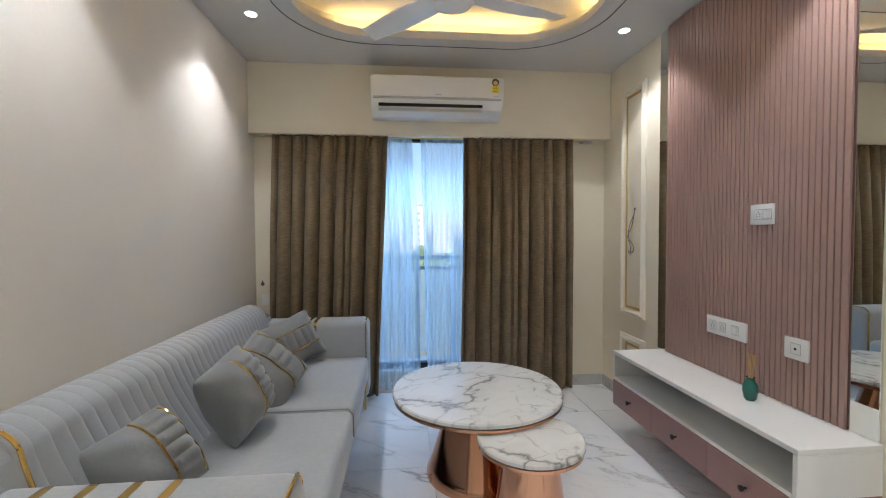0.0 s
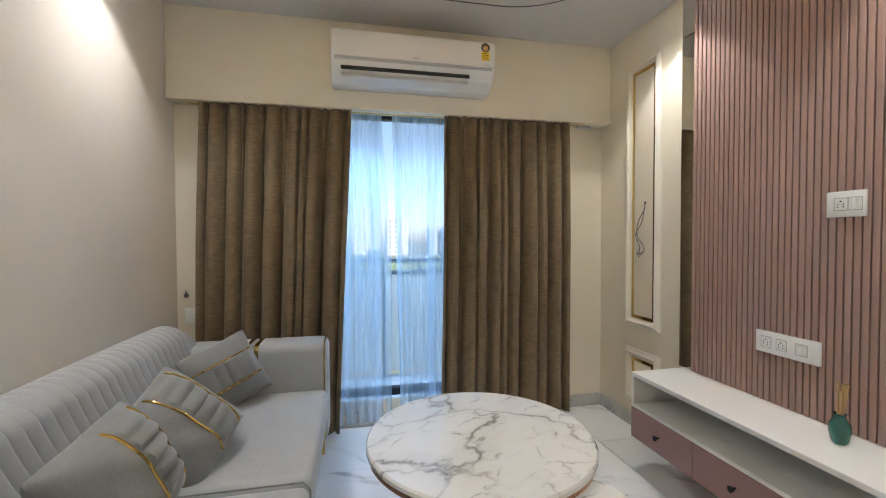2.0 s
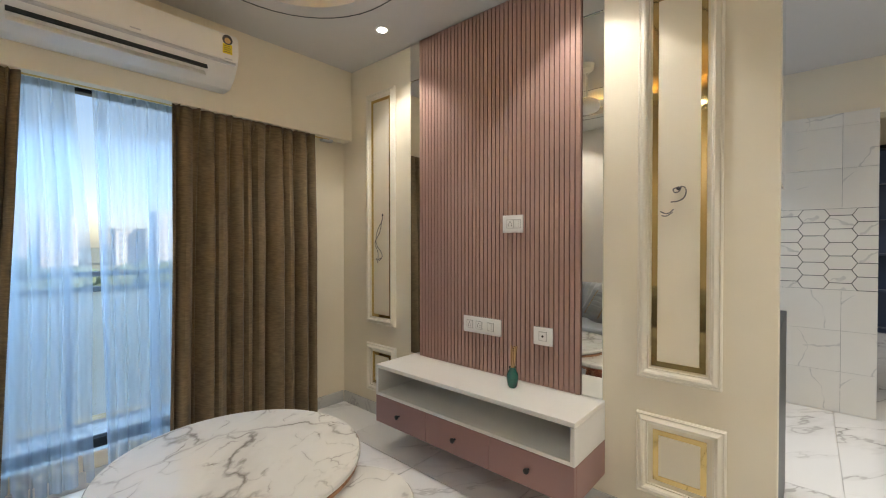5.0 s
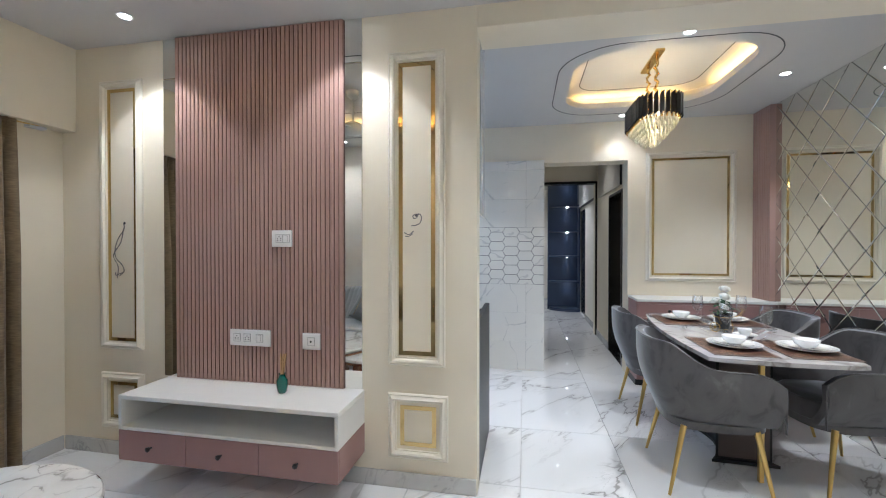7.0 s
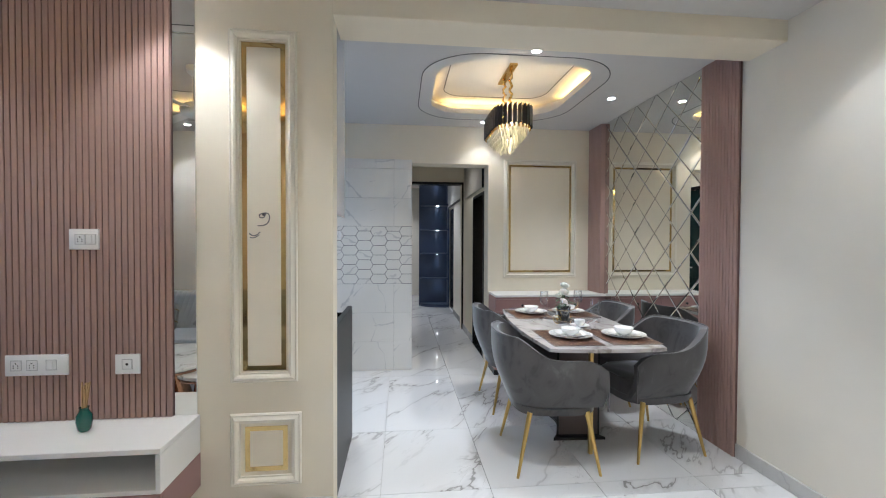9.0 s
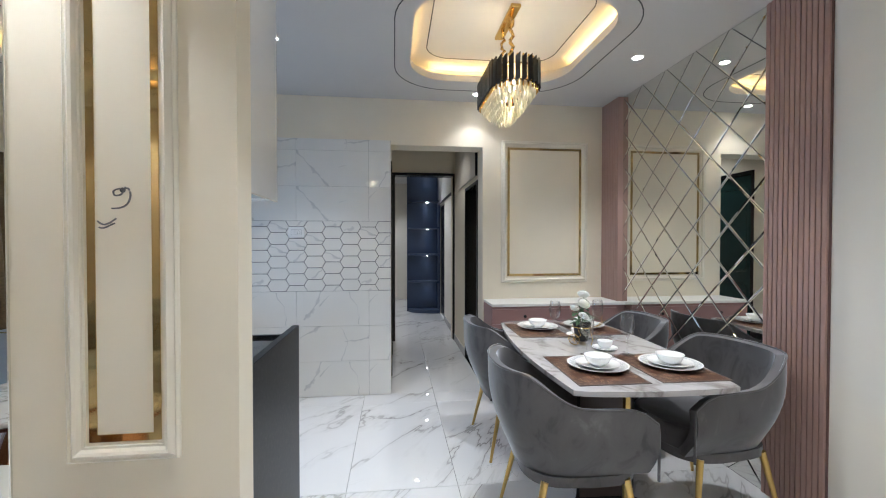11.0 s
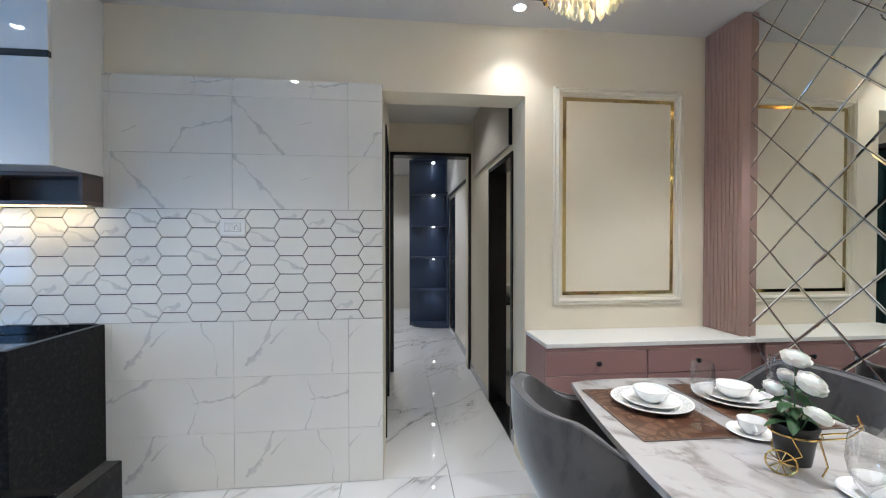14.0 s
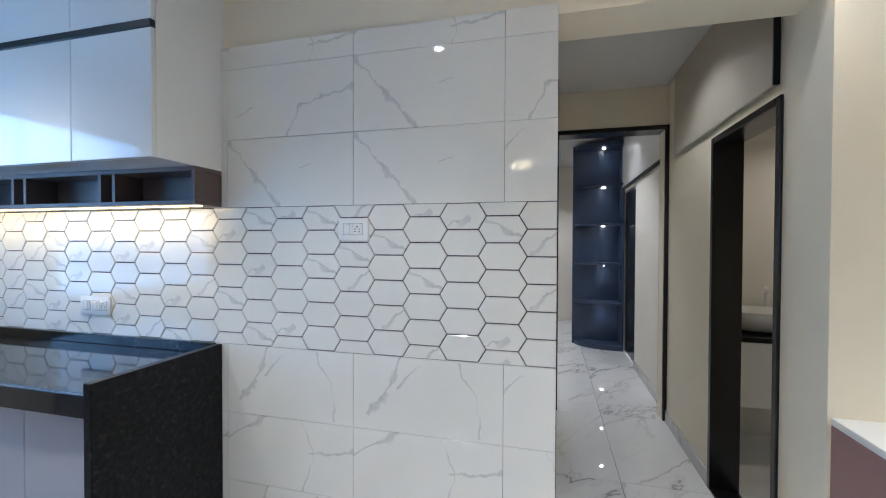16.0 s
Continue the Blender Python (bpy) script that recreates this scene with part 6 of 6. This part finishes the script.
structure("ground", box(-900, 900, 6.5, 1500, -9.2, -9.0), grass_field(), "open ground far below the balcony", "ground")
rng = random.Random(17)
facade = paint("pale_facade", (0.62, 0.60, 0.56), 0.8)
dark_glass = material("facade_glass", (0.30, 0.34, 0.38), 0.3)
for k in range(16):
    bx = -150 + 22 * k + rng.uniform(-5, 5)
    by = 170 + rng.uniform(0, 90)
    w, d, h = rng.uniform(12, 19), 12, rng.uniform(12, 26)
    b = holder("apartment_building", (bx, by, -9), "pale distant apartment building beyond the balcony", "building", "distant buildings")
    part("wall", box(-w / 2, w / 2, 0, d, 0, h), facade, b)
    part("roof", box(-w / 2 - 0.4, w / 2 + 0.4, -0.4, d, h, h + 0.6), facade, b)
    wm = mesh_of("window", box(-0.8, 0.8, -0.08, 0.02, 0, 1.5), dark_glass)
    for i in range(int(w // 3.6)):
        for j in range(int(h // 3.2)):
            piece("window", wm, b, Matrix.Translation((-w / 2 + 2 + 3.4 * i, 0, 1.2 + 3.2 * j)))
hedge = bmesh.new()
for k in range(900):
    x, y = rng.uniform(-170, 190), rng.uniform(60, 165)
    r = rng.uniform(1.2, 3.2)
    bmesh.ops.create_icosphere(hedge, subdivisions=1, radius=r, matrix=Matrix.Translation((x, y, -9 + r * rng.uniform(0.5, 1.3))) @ Matrix.Diagonal((1.2, 1, rng.uniform(0.6, 1.1), 1)))
trees = part("far_trees", hedge, M["far_leaf"], None, "green trees far below the balcony, distance haze in their colour")
tagged(trees, "", "trees", "", "stuff")


# ---- tiles of the floor and of the marble wall ----
def clip_poly(poly, axis, limit, keep_less):
    out = []
    for k in range(len(poly)):
        a, b = poly[k - 1], poly[k]
        ia = (a[axis] <= limit) if keep_less else (a[axis] >= limit)
        ib = (b[axis] <= limit) if keep_less else (b[axis] >= limit)
        if ia != ib:
            s = (limit - a[axis]) / (b[axis] - a[axis])
            out.append((a[0] + s * (b[0] - a[0]), a[1] + s * (b[1] - a[1])))
        if ib:
            out.append(b)
    return out


def clip_box(poly, u0, u1, v0, v1):
    for axis, lim, less in ((0, u0, False), (0, u1, True), (1, v0, False), (1, v1, True)):
        poly = clip_poly(poly, axis, lim, less)
        if len(poly) < 3:
            return []
    return poly


tile_cache = {}


def floor_tile(x0, x1, y0, y1):
    g = 0.0014
    key = (round(x1 - x0, 4), round(y1 - y0, 4))
    if key not in tile_cache:
        w, d = key[0] / 2 - g, key[1] / 2 - g
        tile_cache[key] = mesh_of("floor_tile", box(-w, w, -d, d, -0.0115, 0.0, 0.0007), M["floor"])
    piece("tile", tile_cache[key], floor, Matrix.Translation(((x0 + x1) / 2, (y0 + y1) / 2, 0)))


FX, FY = 3.18, 0.93
areas = [(XW, XE, YS, YN), (XE, XJ, YS, 1.755), (XJ, XD, YS, YN), (XD, 6.55, 0.46, 1.305), (6.55, 10.7, 0.43, 2.5), (4.82, 6.45, -1.0, 0.33)]
for ax0, ax1, ay0, ay1 in areas:
    for i in range(-5, 8):
        for j in range(-5, 8):
            u0, u1 = max(FX + 1.2 * i, ax0), min(FX + 1.2 * (i + 1), ax1)
            v0, v1 = max(FY + 0.6 * j, ay0), min(FY + 0.6 * (j + 1), ay1)
            if u1 - u0 > 0.012 and v1 - v0 > 0.012:
                floor_tile(u0, u1, v0, v1)

marble_wall = structure("tile_wall", box(XD + 0.003, XD + 0.0077, 1.305, YN, 0.0, 2.211), M["joint_dark"], "white marble tile wall with a band of hexagon tiles", "wall")
ROWS_Z = [(0.002, 0.305), (0.305, 0.608), (0.608, 0.910), (1.511, 1.806), (1.806, 2.112), (2.112, 2.211)]
wt_cache = {}
KINDS = ["broken", "forked", "broken", "falling", "falling", "forked"]
for row, (z0, z1) in enumerate(ROWS_Z):
    for k in range(-1, 6):
        y0, y1 = max(1.493 + 0.607 * k, 1.305), min(1.493 + 0.607 * (k + 1), YN)
        if y1 - y0 < 0.02:
            continue
        kind = "rising" if row == 4 and k % 2 else "broken" if k == -1 and row > 2 else KINDS[row]
        key = (round(y1 - y0, 3), round(z1 - z0, 3), kind)
        if key not in wt_cache:
            g = 0.0007
            wt_cache[key] = mesh_of("wall_tile", box(-0.010, 0, -key[0] / 2 + g, key[0] / 2 - g, -key[1] / 2 + g, key[1] / 2 - g, 0.0006), TILES[kind])
        piece("tile", wt_cache[key], marble_wall, Matrix.Translation((XD + 0.002, (y0 + y1) / 2, (z0 + z1) / 2)))
# hexagon band
HH, HW, HF, GAP = 0.0502, 0.0898, 0.0599, 0.0025


def hex_piece(cy, cz, kind):
    hexa = [(-HW + GAP, 0), (-HF + GAP * 0.5, -HH + GAP), (HF - GAP * 0.5, -HH + GAP), (HW - GAP, 0), (HF - GAP * 0.5, HH - GAP), (-HF + GAP * 0.5, HH - GAP)]
    poly = clip_box([(cy + a, cz + b) for a, b in hexa], 1.3055, YN - 0.001, 0.9108, 1.5102)
    if len(poly) < 3:
        return
    my, mz = sum(p[0] for p in poly) / len(poly), sum(p[1] for p in poly) / len(poly)
    bm = bmesh.new()
    e = 0.0018
    back = [bm.verts.new((0, y - my, z - mz)) for y, z in poly]
    rim = [bm.verts.new((-0.0085, y - my, z - mz)) for y, z in poly]
    front = [bm.verts.new((-0.010, (y - my) * (1 - e / 0.06), (z - mz) * (1 - e / 0.04))) for y, z in poly]
    n = len(poly)
    for a, b in ((back, rim), (rim, front)):
        for k in range(n):
            bm.faces.new((a[k], a[(k + 1) % n], b[(k + 1) % n], b[k]))
    bm.faces.new(front)
    key = (kind, *(round(v, 3) for p in poly for v in (p[0] - my, p[1] - mz)))
    if key not in wt_cache:
        wt_cache[key] = mesh_of("hexagon_tile", bm, HEXES[kind])
    else:
        bm.free()
    piece("hexagon_tile", wt_cache[key], marble_wall, Matrix.Translation((XD + 0.002, my, mz)))


for c in range(-6, 20):
    cy = 1.948 + 0.1497 * c
    for r in range(-1, 7):
        hex_piece(cy, 1.511 - HH - 2 * HH * 0.995 * (r if c % 2 == 0 else r - 0.5), rng.choice((0, 0, 0, 1, 2, 3)))

# diamond panes of the mirror
DP = 0.2885
pane_cache = {}


def diamond(cx, cz):
    g = 0.0020
    h = DP / 2 - g * 1.41
    poly = clip_box([(cx - h, cz), (cx, cz - h), (cx + h, cz), (cx, cz + h)], 2.945, 4.342, 0.003, CEIL - 0.004)
    if len(poly) < 3:
        return
    my, mz = sum(p[0] for p in poly) / len(poly), sum(p[1] for p in poly) / len(poly)
    span = min(max(p[0] for p in poly) - min(p[0] for p in poly), max(p[1] for p in poly) - min(p[1] for p in poly))
    if span < 0.02:
        return
    k = 1 - 2 * 0.0085 / max(span, 0.06)
    key = tuple(round(v, 3) for p in poly for v in (p[0] - my, p[1] - mz))
    if key not in pane_cache:
        bm = bmesh.new()
        back = [bm.verts.new((x - my, 0, z - mz)) for x, z in poly]
        rim = [bm.verts.new((x - my, 0.0012, z - mz)) for x, z in poly]
        front = [bm.verts.new(((x - my) * k, 0.0032, (z - mz) * k)) for x, z in poly]
        n = len(poly)
        for a, b in ((back, rim), (rim, front)):
            for q in range(n):
                bm.faces.new((a[q], a[(q + 1) % n], b[(q + 1) % n], b[q]))
        bm.faces.new(front)
        pane_cache[key] = mesh_of("mirror_pane", bm, M["mirror"])
    piece("pane", pane_cache[key], dm, Matrix.Translation((my, YS + 0.0102, mz)))


for i in range(-1, 11):
    for j in range(-1, 19):
        if (i + j) % 2:
            continue
        diamond(4.343 - 0.5 * DP * i, 2.294 - DP * 7.5 + 0.5 * DP * j)
